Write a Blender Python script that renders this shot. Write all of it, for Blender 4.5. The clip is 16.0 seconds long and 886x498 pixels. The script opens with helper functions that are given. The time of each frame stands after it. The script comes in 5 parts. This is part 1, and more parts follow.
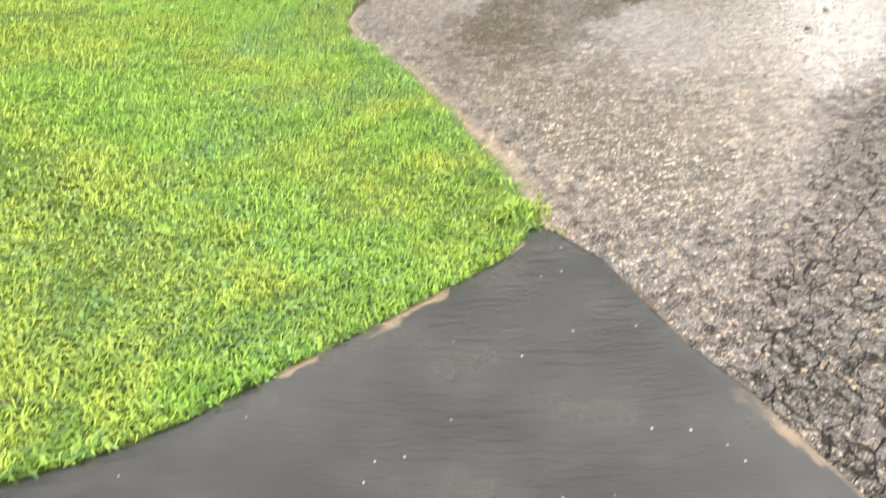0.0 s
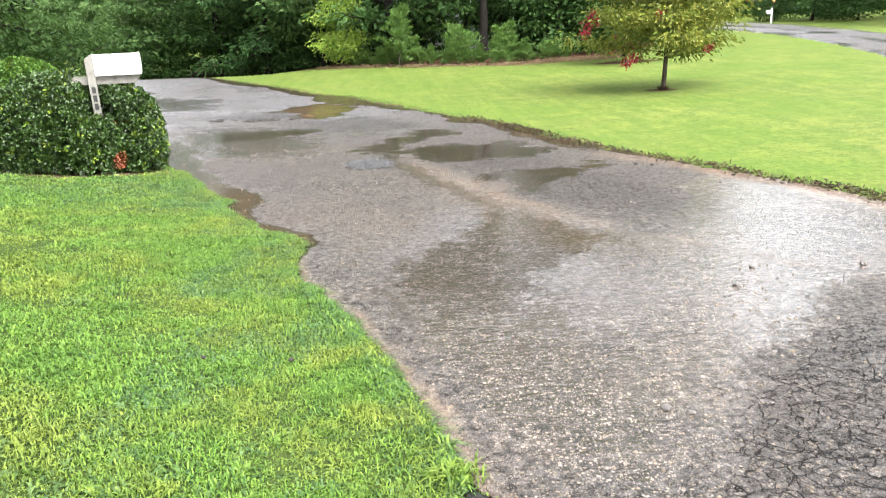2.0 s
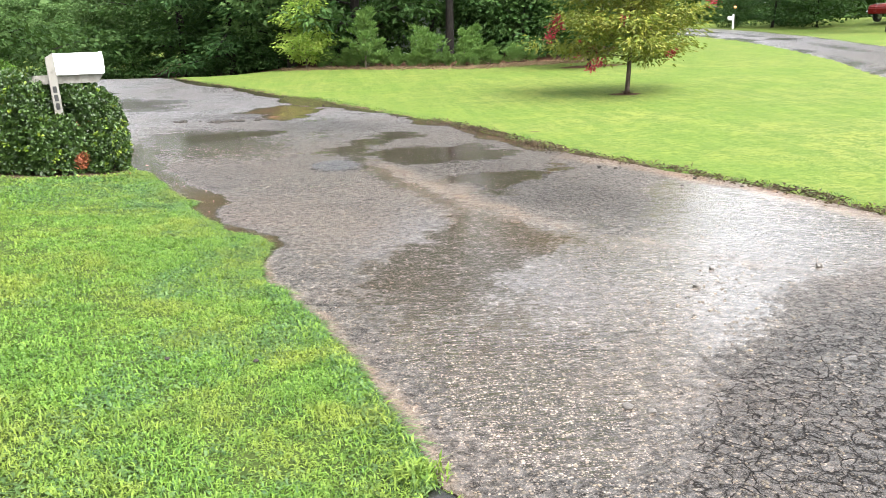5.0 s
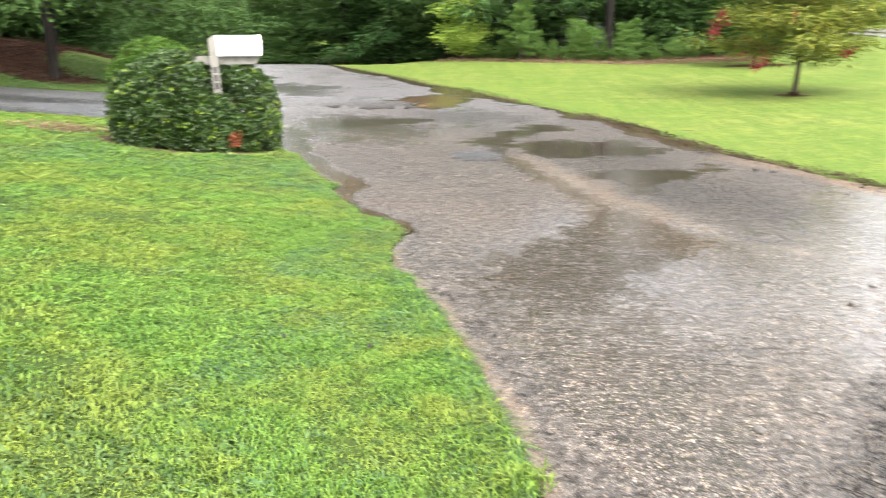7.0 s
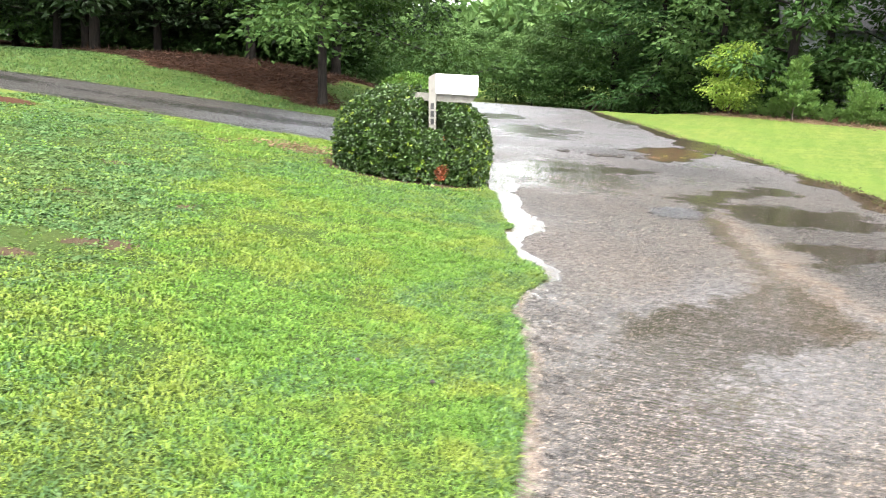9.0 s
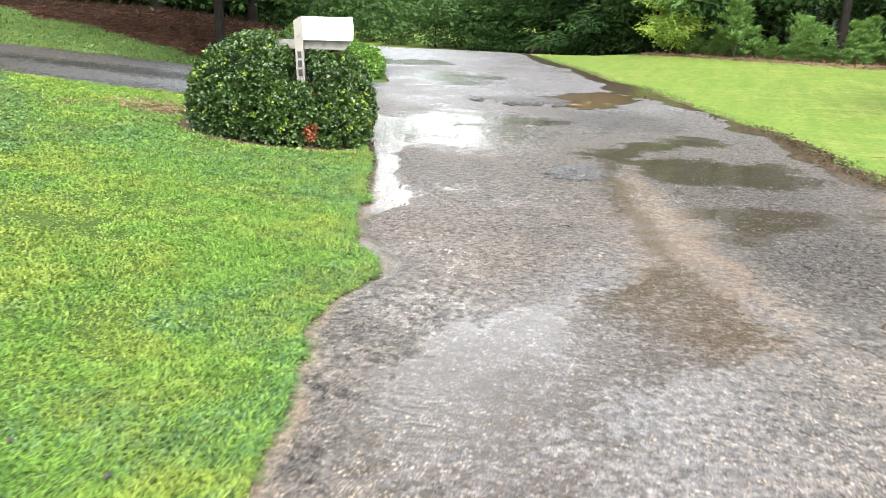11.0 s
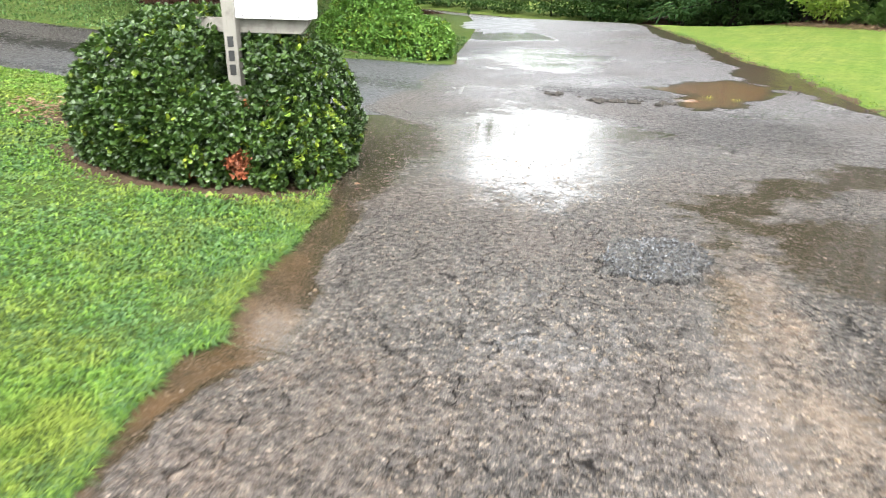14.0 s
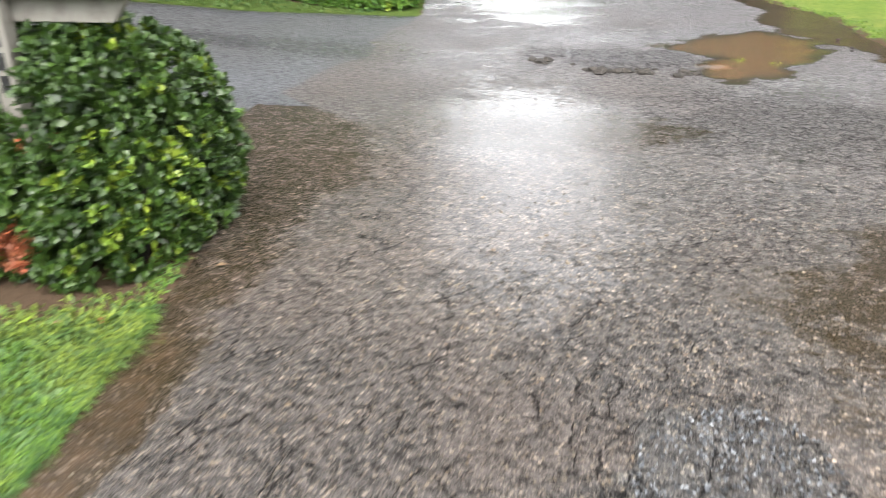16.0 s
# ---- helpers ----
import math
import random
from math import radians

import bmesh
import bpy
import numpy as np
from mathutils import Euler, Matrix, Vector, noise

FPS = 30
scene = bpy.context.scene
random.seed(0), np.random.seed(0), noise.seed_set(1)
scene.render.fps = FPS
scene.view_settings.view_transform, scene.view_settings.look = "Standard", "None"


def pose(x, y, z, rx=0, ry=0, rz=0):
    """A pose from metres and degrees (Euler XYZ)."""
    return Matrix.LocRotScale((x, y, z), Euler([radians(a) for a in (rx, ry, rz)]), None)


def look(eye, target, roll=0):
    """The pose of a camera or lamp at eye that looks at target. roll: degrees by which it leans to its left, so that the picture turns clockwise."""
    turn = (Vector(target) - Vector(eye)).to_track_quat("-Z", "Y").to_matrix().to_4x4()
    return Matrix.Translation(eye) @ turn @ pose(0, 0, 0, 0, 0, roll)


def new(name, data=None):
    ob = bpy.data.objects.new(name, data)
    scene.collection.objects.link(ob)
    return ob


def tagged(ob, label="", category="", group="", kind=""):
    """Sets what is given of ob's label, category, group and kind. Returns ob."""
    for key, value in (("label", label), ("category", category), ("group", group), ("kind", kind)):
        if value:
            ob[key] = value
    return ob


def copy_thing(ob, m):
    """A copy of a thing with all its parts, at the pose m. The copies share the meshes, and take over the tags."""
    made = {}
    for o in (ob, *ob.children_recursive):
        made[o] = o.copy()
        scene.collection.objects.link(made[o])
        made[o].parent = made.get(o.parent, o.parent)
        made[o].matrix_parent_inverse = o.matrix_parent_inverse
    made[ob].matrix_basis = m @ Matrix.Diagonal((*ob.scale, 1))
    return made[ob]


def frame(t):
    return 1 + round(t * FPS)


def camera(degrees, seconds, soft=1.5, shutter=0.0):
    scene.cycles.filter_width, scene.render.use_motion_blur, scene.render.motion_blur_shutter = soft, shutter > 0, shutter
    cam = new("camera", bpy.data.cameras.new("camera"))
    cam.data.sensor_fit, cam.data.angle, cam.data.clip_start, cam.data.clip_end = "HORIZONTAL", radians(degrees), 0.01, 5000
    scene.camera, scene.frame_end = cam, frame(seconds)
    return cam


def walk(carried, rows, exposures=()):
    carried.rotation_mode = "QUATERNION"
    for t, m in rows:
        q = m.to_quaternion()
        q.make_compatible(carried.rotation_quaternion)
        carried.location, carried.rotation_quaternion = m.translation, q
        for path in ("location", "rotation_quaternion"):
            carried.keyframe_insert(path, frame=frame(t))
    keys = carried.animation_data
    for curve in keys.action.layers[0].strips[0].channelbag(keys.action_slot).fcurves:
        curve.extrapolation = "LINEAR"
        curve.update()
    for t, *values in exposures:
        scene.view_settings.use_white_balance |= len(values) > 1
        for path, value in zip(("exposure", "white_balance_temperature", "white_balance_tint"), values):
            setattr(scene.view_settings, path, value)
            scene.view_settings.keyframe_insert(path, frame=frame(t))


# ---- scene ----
cam = camera(54.0, 16.0, soft=0.65, shutter=0.5)
PATH = [
    (0, (-0.036, 0.234, 1.407), (-0.031, 1.989, 0.448), -4.7),
    (0.5, (-0.008, 0.224, 1.458), (0.062, 2.055, 0.656), -4.0),
    (1, (0.018, 0.228, 1.51), (0.13, 2.11, 0.843), -2.9),
    (1.5, (0.037, 0.235, 1.542), (0.185, 2.145, 0.968), -2.1),
    (2, (0.029, 0.236, 1.554), (0.174, 2.167, 1.055), -1.9),
    (2.5, (0.02, 0.217, 1.562), (0.179, 2.157, 1.105), -1.6),
    (3, (0.02, 0.203, 1.561), (0.215, 2.14, 1.101), -1.1),
    (3.5, (0.019, 0.194, 1.562), (0.245, 2.124, 1.088), -1.0),
    (4, (0.023, 0.206, 1.559), (0.253, 2.132, 1.071), -1.2),
    (6.3, (0.064, 0.2, 1.552), (0.23, 2.13, 1.055), -1.4),
    (6.5, (0.075, 0.204, 1.545), (0.196, 2.138, 1.052), -1.3),
    (6.6, (0.081, 0.211, 1.541), (0.173, 2.148, 1.048), -1.2),
    (7, (0.141, 0.359, 1.502), (0.03, 2.291, 0.997), -0.0),
    (7.5, (0.315, 0.466, 1.513), (-0.095, 2.364, 1.034), 0.1),
    (8, (0.592, 0.536, 1.507), (-0.077, 2.353, 1.006), 2.1),
    (8.5, (0.772, 0.524, 1.492), (0.06, 2.334, 1.025), 2.5),
    (9, (0.987, 0.526, 1.532), (0.288, 2.351, 1.106), 3.2),
    (9.5, (1.236, 0.669, 1.557), (0.573, 2.514, 1.16), 3.6),
    (10, (1.315, 1.022, 1.522), (0.739, 2.876, 1.043), 2.1),
    (10.2, (1.32, 1.217, 1.529), (0.77, 3.074, 1.032), 1.7),
    (12.3, (1.345, 3.85, 1.456), (0.62, 5.617, 0.861), 1.8),
    (12.5, (1.304, 4.102, 1.481), (0.573, 5.864, 0.88), 1.6),
    (13, (1.244, 4.703, 1.461), (0.453, 6.444, 0.876), 2.0),
    (13.5, (1.061, 5.309, 1.455), (0.207, 7.008, 0.835), 1.9),
    (14, (0.934, 5.886, 1.463), (0.078, 7.586, 0.849), 1.2),
    (14.5, (0.749, 6.47, 1.478), (-0.133, 8.164, 0.883), 0.7),
    (15, (0.566, 7.037, 1.484), (-0.314, 8.728, 0.88), -0.6),
    (15.5, (0.425, 7.645, 1.478), (-0.53, 9.258, 0.782), -0.3),
    (16, (0.112, 8.229, 1.512), (-0.705, 9.889, 0.751), -0.1),
]
walk(cam, [(t, look(eye, target, roll)) for t, eye, target, roll in PATH], [(0.0, 3.02, 7050, 10), (0.5, 2.95, 6750, 10), (1.0, 2.87, 6450, 10), (3.5, 2.83, 6380, 10), (6.5, 2.82, 6450, 10), (7.5, 2.95, 6700, 10), (8.0, 3.05, 6600, 10), (9.0, 3.0, 6450, 10), (10.0, 2.9, 6350, 8), (12.5, 2.84, 6400, 9), (14.5, 2.73, 6380, 8), (16.0, 2.54, 6450, 10)])

# ---- world and sun: a bright overcast sky after rain ----
SUN_ELEV, SUN_AZ = radians(55), radians(150)
world = bpy.data.worlds.new("overcast_sky")
scene.world = world
world.use_nodes = True
wn, wl = world.node_tree.nodes, world.node_tree.links
wn.clear()
sky = wn.new("ShaderNodeTexSky")
sky.sky_type = "NISHITA"
sky.sun_disc = False
sky.sun_elevation, sky.sun_rotation = SUN_ELEV, SUN_AZ
sky.air_density, sky.dust_density, sky.ozone_density = 1.0, 4.0, 1.0
grey = wn.new("ShaderNodeHueSaturation")
grey.inputs["Saturation"].default_value = 0.12
bg = wn.new("ShaderNodeBackground")
bg.inputs["Strength"].default_value = 0.15
wout = wn.new("ShaderNodeOutputWorld")
wl.new(sky.outputs["Color"], grey.inputs["Color"])
wl.new(grey.outputs["Color"], bg.inputs["Color"])
wl.new(bg.outputs["Background"], wout.inputs["Surface"])
sun_data = bpy.data.lights.new("sun", "SUN")
sun_data.energy, sun_data.angle, sun_data.color = 0.6, radians(55), (1.0, 0.96, 0.88)
sun = new("sun", sun_data)
sun.matrix_world = look((0, 0, 30), (-math.sin(SUN_AZ) * math.cos(SUN_ELEV) * 10, -math.cos(SUN_AZ) * math.cos(SUN_ELEV) * 10, 30 - 10 * math.sin(SUN_ELEV)))


# ---- node helpers and materials ----
class Mat:
    """A small builder for node materials."""

    def __init__(self, name):
        self.m = bpy.data.materials.new(name)
        self.m.use_nodes = True
        self.t = self.m.node_tree
        self.t.nodes.clear()
        self.out = self.t.nodes.new("ShaderNodeOutputMaterial")

    def node(self, kind, props=None, **ins):
        n = self.t.nodes.new("ShaderNode" + kind)
        for k, v in (props or {}).items():
            setattr(n, k, v)
        for k, v in ins.items():
            self.put(n.inputs[k.replace("_", " ")], v)
        return n

    def put(self, socket, v):
        if isinstance(v, bpy.types.NodeSocket):
            self.t.links.new(v, socket)
        elif isinstance(v, (tuple, list)) and len(v) == 3 and socket.type == "RGBA":
            socket.default_value = (*v, 1)
        else:
            socket.default_value = v

    def coords(self, scale=(1, 1, 1)):
        c = self.node("TexCoord")
        mp = self.node("Mapping", Vector=c.outputs["Object"], Scale=scale)
        return mp.outputs["Vector"]

    def world(self):
        return self.node("NewGeometry").outputs["Position"]

    def noise(self, vec, scale, detail=4.0, rough=0.55, out="Fac"):
        return self.node("TexNoise", Vector=vec, Scale=scale, Detail=detail, Roughness=rough).outputs[out]

    def voronoi(self, vec, scale, feature="F1", out="Distance", rand=1.0):
        return self.node("TexVoronoi", {"feature": feature}, Vector=vec, Scale=scale, Randomness=rand).outputs[out]

    def ramp(self, fac, a, b, lo=0.0, hi=1.0):
        n = self.node("MapRange", {"interpolation_type": "SMOOTHSTEP"}, Value=fac)
        for k, v in (("From Min", a), ("From Max", b), ("To Min", lo), ("To Max", hi)):
            self.put(n.inputs[k], v)
        return n.outputs["Result"]

    def mix(self, fac, a, b, mode="MIX"):
        n = self.node("MixRGB", {"blend_type": mode})
        self.put(n.inputs["Fac"], fac)
        self.put(n.inputs["Color1"], a)
        self.put(n.inputs["Color2"], b)
        return n.outputs["Color"]

    def math(self, op, a, b=0.0, clamp=False):
        n = self.node("Math", {"operation": op, "use_clamp": clamp})
        self.put(n.inputs[0], a)
        self.put(n.inputs[1], b)
        return n.outputs[0]

    def attr(self, name):
        return self.node("Attribute", {"attribute_name": name}).outputs["Fac"]

    def bump(self, height, strength=0.5, distance=0.01, normal=None):
        n = self.node("Bump", Height=height, Strength=strength, Distance=distance)
        if normal is not None:
            self.put(n.inputs["Normal"], normal)
        return n.outputs["Normal"]

    def principled(self, color, rough=0.6, metal=0.0, normal=None, spec=0.5, finish=True):
        n = self.node("BsdfPrincipled")
        self.put(n.inputs["Base Color"], color)
        self.put(n.inputs["Roughness"], rough)
        self.put(n.inputs["Metallic"], metal)
        self.put(n.inputs["Specular IOR Level"], spec)
        if normal is not None:
            self.put(n.inputs["Normal"], normal)
        if finish:
            self.t.links.new(n.outputs[0], self.out.inputs["Surface"])
        return n


def leaf_material(name, a, b, through_col, rough=0.45, amount=0.3, big=0.6, spec=0.25):
    k = Mat(name)
    isl = k.node("NewGeometry").outputs["Random Per Island"]
    col = k.mix(isl, a, b)
    patch = k.noise(k.world(), big, 3.0)
    col = k.mix(k.ramp(patch, 0.35, 0.7, 0.0, 0.55), col, tuple(0.55 * v for v in a))
    p = k.principled(col, rough, spec=spec, finish=False)
    tr = k.node("BsdfTranslucent")
    k.put(tr.inputs["Color"], k.mix(isl, through_col, tuple(0.6 * v for v in through_col)))
    mx = k.node("MixShader")
    mx.inputs[0].default_value = amount
    k.t.links.new(p.outputs[0], mx.inputs[1])
    k.t.links.new(tr.outputs[0], mx.inputs[2])
    k.t.links.new(mx.outputs[0], k.out.inputs["Surface"])
    return k.m


def grass_material(name, dark, mid_c, light, yellow, through_col):
    """Blades that differ one by one, in a lawn with yellower and greener patches."""
    k = Mat(name)
    isl = k.node("NewGeometry").outputs["Random Per Island"]
    w = k.world()
    col = k.mix(k.ramp(isl, 0.0, 0.55), dark, mid_c)
    col = k.mix(k.ramp(isl, 0.5, 1.0), col, light)
    col = k.mix(k.ramp(k.noise(w, 1.1, 4.0, 0.65), 0.43, 0.6, 0.0, 0.78), col, k.mix(isl, tuple(0.5 * v for v in yellow), yellow))
    col = k.mix(k.ramp(k.noise(w, 5.5, 3.0, 0.6), 0.48, 0.66, 0.0, 0.6), col, dark)
    col = k.mix(k.ramp(k.noise(w, 19.0, 3.0, 0.6), 0.50, 0.66, 0.0, 0.5), col, tuple(0.55 * v for v in dark))
    p = k.principled(col, 0.5, spec=0.18, finish=False)
    tr = k.node("BsdfTranslucent")
    k.put(tr.inputs["Color"], k.mix(isl, tuple(0.5 * v for v in through_col), through_col))
    mx = k.node("MixShader")
    mx.inputs[0].default_value = 0.28
    k.t.links.new(p.outputs[0], mx.inputs[1])
    k.t.links.new(tr.outputs[0], mx.inputs[2])
    k.t.links.new(mx.outputs[0], k.out.inputs["Surface"])
    return k.m


def bark_material(name, a, b, scale=9.0):
    k = Mat(name)
    v = k.coords((1, 1, 0.18))
    n1 = k.noise(v, scale * 3, 6.0)
    n2 = k.noise(k.coords(), 1.7, 3.0)
    col = k.mix(k.ramp(n1, 0.35, 0.65), a, b)
    col = k.mix(k.ramp(n2, 0.5, 0.75, 0, 0.5), col, (0.015, 0.018, 0.012))
    k.principled(col, 0.85, normal=k.bump(n1, 0.8, 0.02), spec=0.15)
    return k.m


def lawn_ground_material():
    """Soil and short turf under the blades: worn, straw-littered and bare places come from vertex masks."""
    k = Mat("lawn_ground")
    w = k.world()
    fine = k.noise(w, 38.0, 5.0, 0.7)
    mid = k.noise(w, 2.1, 4.0)
    big = k.noise(w, 0.35, 3.0)
    green = k.mix(k.ramp(fine, 0.3, 0.7), (0.034, 0.058, 0.010), (0.140, 0.168, 0.042))
    green = k.mix(k.ramp(mid, 0.38, 0.66, 0, 0.6), green, (0.150, 0.158, 0.036))
    green = k.mix(k.ramp(big, 0.4, 0.65, 0, 0.5), green, (0.064, 0.112, 0.014))
    tufts = k.noise(w, 11.0, 5.0, 0.7)
    green = k.mix(k.ramp(tufts, 0.54, 0.38, 0, 0.75), green, (0.042, 0.075, 0.010))
    streak = k.noise(k.node("Mapping", Vector=w, Rotation=(0, 0, -0.45), Scale=(3.2, 0.22, 1)).outputs[0], 1.3, 4.0, 0.6)
    green = k.mix(k.ramp(streak, 0.4, 0.62, 0, 0.42), green, (0.05, 0.088, 0.012))
    straw_grain = k.noise(k.node("Mapping", Vector=w, Scale=(1, 0.3, 1)).outputs[0], 26.0, 5.0, 0.7)
    straw = k.mix(straw_grain, (0.020, 0.008, 0.0045), (0.070, 0.030, 0.016))
    soil = k.mix(fine, (0.022, 0.014, 0.0085), (0.075, 0.050, 0.031))
    # dark thatch, deepened for shade between blades and under the trees
    green = k.mix(k.math("MULTIPLY", k.attr("thatch_shade"), 0.85), green, k.mix(fine, (0.010, 0.020, 0.005), (0.034, 0.055, 0.011)))
    edge = k.math("MULTIPLY", k.math("SUBTRACT", k.noise(w, 3.5, 4.0), 0.5), 0.6)
    col = k.mix(k.ramp(k.math("ADD", k.attr("straw"), edge), 0.4, 0.6), green, straw)
    col = k.mix(k.ramp(k.math("ADD", k.attr("bare"), edge), 0.42, 0.6), col, soil)
    k.principled(col, 0.9, normal=k.bump(fine, 0.7, 0.03), spec=0.1)
    return k.m


def road_material(name="wet_old_asphalt", tint=(1, 1, 1)):
    """Worn chip-seal asphalt with exposed stones, washed sand, mud and a film of water over all of it."""
    k = Mat(name)
    w = k.world()
    wet, sand, mud, stony = k.attr("wet"), k.attr("sand"), k.attr("mud"), k.attr("stony")
    wv = k.node("VectorMath", {"operation": "ADD"})
    k.put(wv.inputs[0], w)
    k.put(wv.inputs[1], k.node("VectorMath", {"operation": "SCALE"}, Vector=k.noise(w, 55.0, 2.0, out="Color"), Scale=0.010).outputs[0])
    wv = wv.outputs[0]
    cell_d, cell2_d = k.voronoi(wv, 62.0), k.voronoi(wv, 135.0)
    tone = k.node("SeparateColor", Color=k.voronoi(wv, 62.0, out="Color"))
    tone2 = k.node("SeparateColor", Color=k.voronoi(wv, 135.0, out="Color"))
    grain = k.noise(w, 260.0, 3.0)
    big = k.noise(w, 0.9, 5.0)
    mid = k.noise(w, 6.0, 4.0)
    worn = k.noise(w, 24.0, 6.0, 0.8)
    # dark binder, fine grit, and the larger pale stones
    binder = k.mix(k.ramp(mid, 0.3, 0.7), (0.017, 0.0156, 0.0138), (0.036, 0.0325, 0.028))
    grit = k.math("MULTIPLY", k.ramp(cell2_d, 0.48, 0.34), k.ramp(tone2.outputs[0], 0.25, 0.45))
    col = k.mix(grit, binder, k.mix(k.math("POWER", tone2.outputs[1], 1.3), (0.042, 0.037, 0.031), (0.21, 0.178, 0.136)))
    show = k.math("MULTIPLY", k.ramp(tone.outputs[0], k.ramp(stony, 0.0, 1.0, 0.90, 0.42), k.ramp(stony, 0.0, 1.0, 1.0, 0.50)), k.ramp(cell_d, 0.47, 0.36))
    stones = k.mix(k.math("POWER", tone.outputs[1], 1.8), (0.056, 0.048, 0.039), (0.225, 0.184, 0.132))
    col = k.mix(show, col, stones)
    col = k.mix(k.ramp(big, 0.42, 0.68, 0.0, 0.24), col, (0.082, 0.062, 0.047))
    shade = k.math("MULTIPLY", k.ramp(worn, 0.36, 0.66, 0.50, 1.85), k.ramp(k.noise(w, 9.0, 4.0, 0.65), 0.34, 0.66, 0.78, 1.22))
    col = k.mix(1.0, col, k.node("CombineColor", Red=shade, Green=shade, Blue=shade).outputs[0], "MULTIPLY")
    # pale mask: sky sheen on the wet surface, painted as lighter colour
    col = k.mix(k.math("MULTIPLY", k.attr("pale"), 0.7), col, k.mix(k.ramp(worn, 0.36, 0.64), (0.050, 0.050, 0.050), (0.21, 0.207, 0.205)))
    col = k.mix(k.math("MULTIPLY", k.attr("old"), 0.32), col, (0.020, 0.019, 0.018))
    # alligator cracks
    warp = k.node("VectorMath", {"operation": "ADD"})
    k.put(warp.inputs[0], w)
    k.put(warp.inputs[1], k.node("VectorMath", {"operation": "SCALE"}, Vector=k.noise(w, 5.0, 4.0, out="Color"), Scale=0.16).outputs[0])
    crack = k.voronoi(warp.outputs[0], 4.6, "DISTANCE_TO_EDGE")
    crack2 = k.voronoi(warp.outputs[0], 11.0, "DISTANCE_TO_EDGE")
    crumble = k.noise(w, 22.0, 3.0, 0.7)
    fine = k.math("MULTIPLY", k.ramp(crack, k.ramp(crumble, 0.35, 0.7, 0.009, 0.036), 0.003), k.ramp(k.math("ADD", k.attr("cracked"), k.math("MULTIPLY", k.math("SUBTRACT", k.noise(w, 3.1, 3.0), 0.5), 1.8)), 0.34, 0.56))
    alligator = k.math("MULTIPLY", k.ramp(crack2, k.ramp(crumble, 0.35, 0.7, 0.014, 0.075), 0.008), k.ramp(k.math("ADD", k.attr("cracked"), k.math("SUBTRACT", mid, 0.5)), 0.60, 0.82))
    crack_m = k.math("MAXIMUM", fine, alligator)
    col = k.mix(k.math("MULTIPLY", crack_m, 0.92), col, (0.010, 0.009, 0.008))
    # washed sand and settled mud, with frayed edges
    ragged = k.math("ADD", k.math("MULTIPLY", k.math("SUBTRACT", k.noise(w, 5.0, 6.0, 0.65), 0.5), 0.7), k.math("ADD", k.math("MULTIPLY", k.math("SUBTRACT", k.noise(w, 42.0, 5.0, 0.8), 0.5), 1.5), k.math("MULTIPLY", k.math("SUBTRACT", k.noise(w, 15.0, 3.0, 0.6), 0.5), 0.9)))
    sandcol = k.mix(grain, (0.12, 0.088, 0.058), (0.23, 0.175, 0.12))
    sandcol = k.mix(k.ramp(k.noise(w, 1.6, 3.0), 0.48, 0.66, 0.0, 0.7), sandcol, (0.19, 0.105, 0.050))
    sand_m = k.math("MULTIPLY", k.ramp(k.math("ADD", sand, ragged), 0.25, 1.15), k.ramp(k.math("ADD", grain, k.math("MULTIPLY", sand, 0.5)), 0.45, 0.8, 0.4, 0.9))
    col = k.mix(k.math("MULTIPLY", sand_m, k.math("SUBTRACT", 1.0, k.math("MULTIPLY", show, 0.35))), col, k.mix(k.ramp(worn, 0.35, 0.6), (0.085, 0.064, 0.044), sandcol))
    mudcol = k.mix(k.ramp(k.math("ADD", mud, k.math("MULTIPLY", k.math("SUBTRACT", k.noise(w, 2.6, 5.0, 0.6), 0.5), 1.5)), 0.76, 1.2), k.mix(k.ramp(mud, 0.7, 1.0), (0.0200, 0.0132, 0.0056), (0.0300, 0.0192, 0.0088)), k.mix(k.ramp(mud, 1.06, 1.16), (0.058, 0.034, 0.0145), (0.100, 0.054, 0.020)))
    mud_m = k.math("MULTIPLY", k.ramp(k.math("ADD", mud, ragged), 0.22, 0.70, 0.0, 0.95), k.ramp(worn, 0.36, 0.62, 0.62, 1.0))
    col = k.mix(k.math("MULTIPLY", mud_m, k.math("SUBTRACT", 1.0, k.math("MULTIPLY", show, k.ramp(mud, 0.60, 1.1, 0.30, 0.08)))), col, mudcol)
    wet_m = k.ramp(k.math("ADD", wet, k.math("MULTIPLY", ragged, 0.8)), 0.20, 0.92)
    # relief: stones stand out of the binder, and are drowned where water stands
    stones_h = k.math("ADD", k.math("MULTIPLY", k.ramp(cell_d, 0.6, 0.1), k.ramp(tone.outputs[0], 0.2, 0.8)), k.math("MULTIPLY", k.ramp(cell2_d, 0.6, 0.1), 0.5))
    stones_h = k.math("ADD", k.math("SUBTRACT", stones_h, k.math("MULTIPLY", crack_m, 1.5)), k.math("MULTIPLY", worn, 0.9))
    n1 = k.bump(stones_h, k.ramp(wet_m, 0.0, 1.0, 0.95, 0.25), 0.012)
    film = k.bump(stones_h, k.ramp(wet_m, 0.0, 0.85, 0.55, 0.012), 0.010)
    wave_v = k.node("Mapping", Vector=w, Rotation=(0, 0, -0.25), Scale=(1.0, 3.2, 1.0)).outputs[0]
    ripple = k.math("ADD", k.noise(wave_v, 9.0, 3.0, 0.55), k.math("MULTIPLY", k.noise(wave_v, 26.0, 2.0, 0.5), 0.35))
    film = k.bump(ripple, k.math("MULTIPLY", k.attr("ripple"), 0.8), 0.03, film)
    col = k.mix(1.0, col, tint, "MULTIPLY")
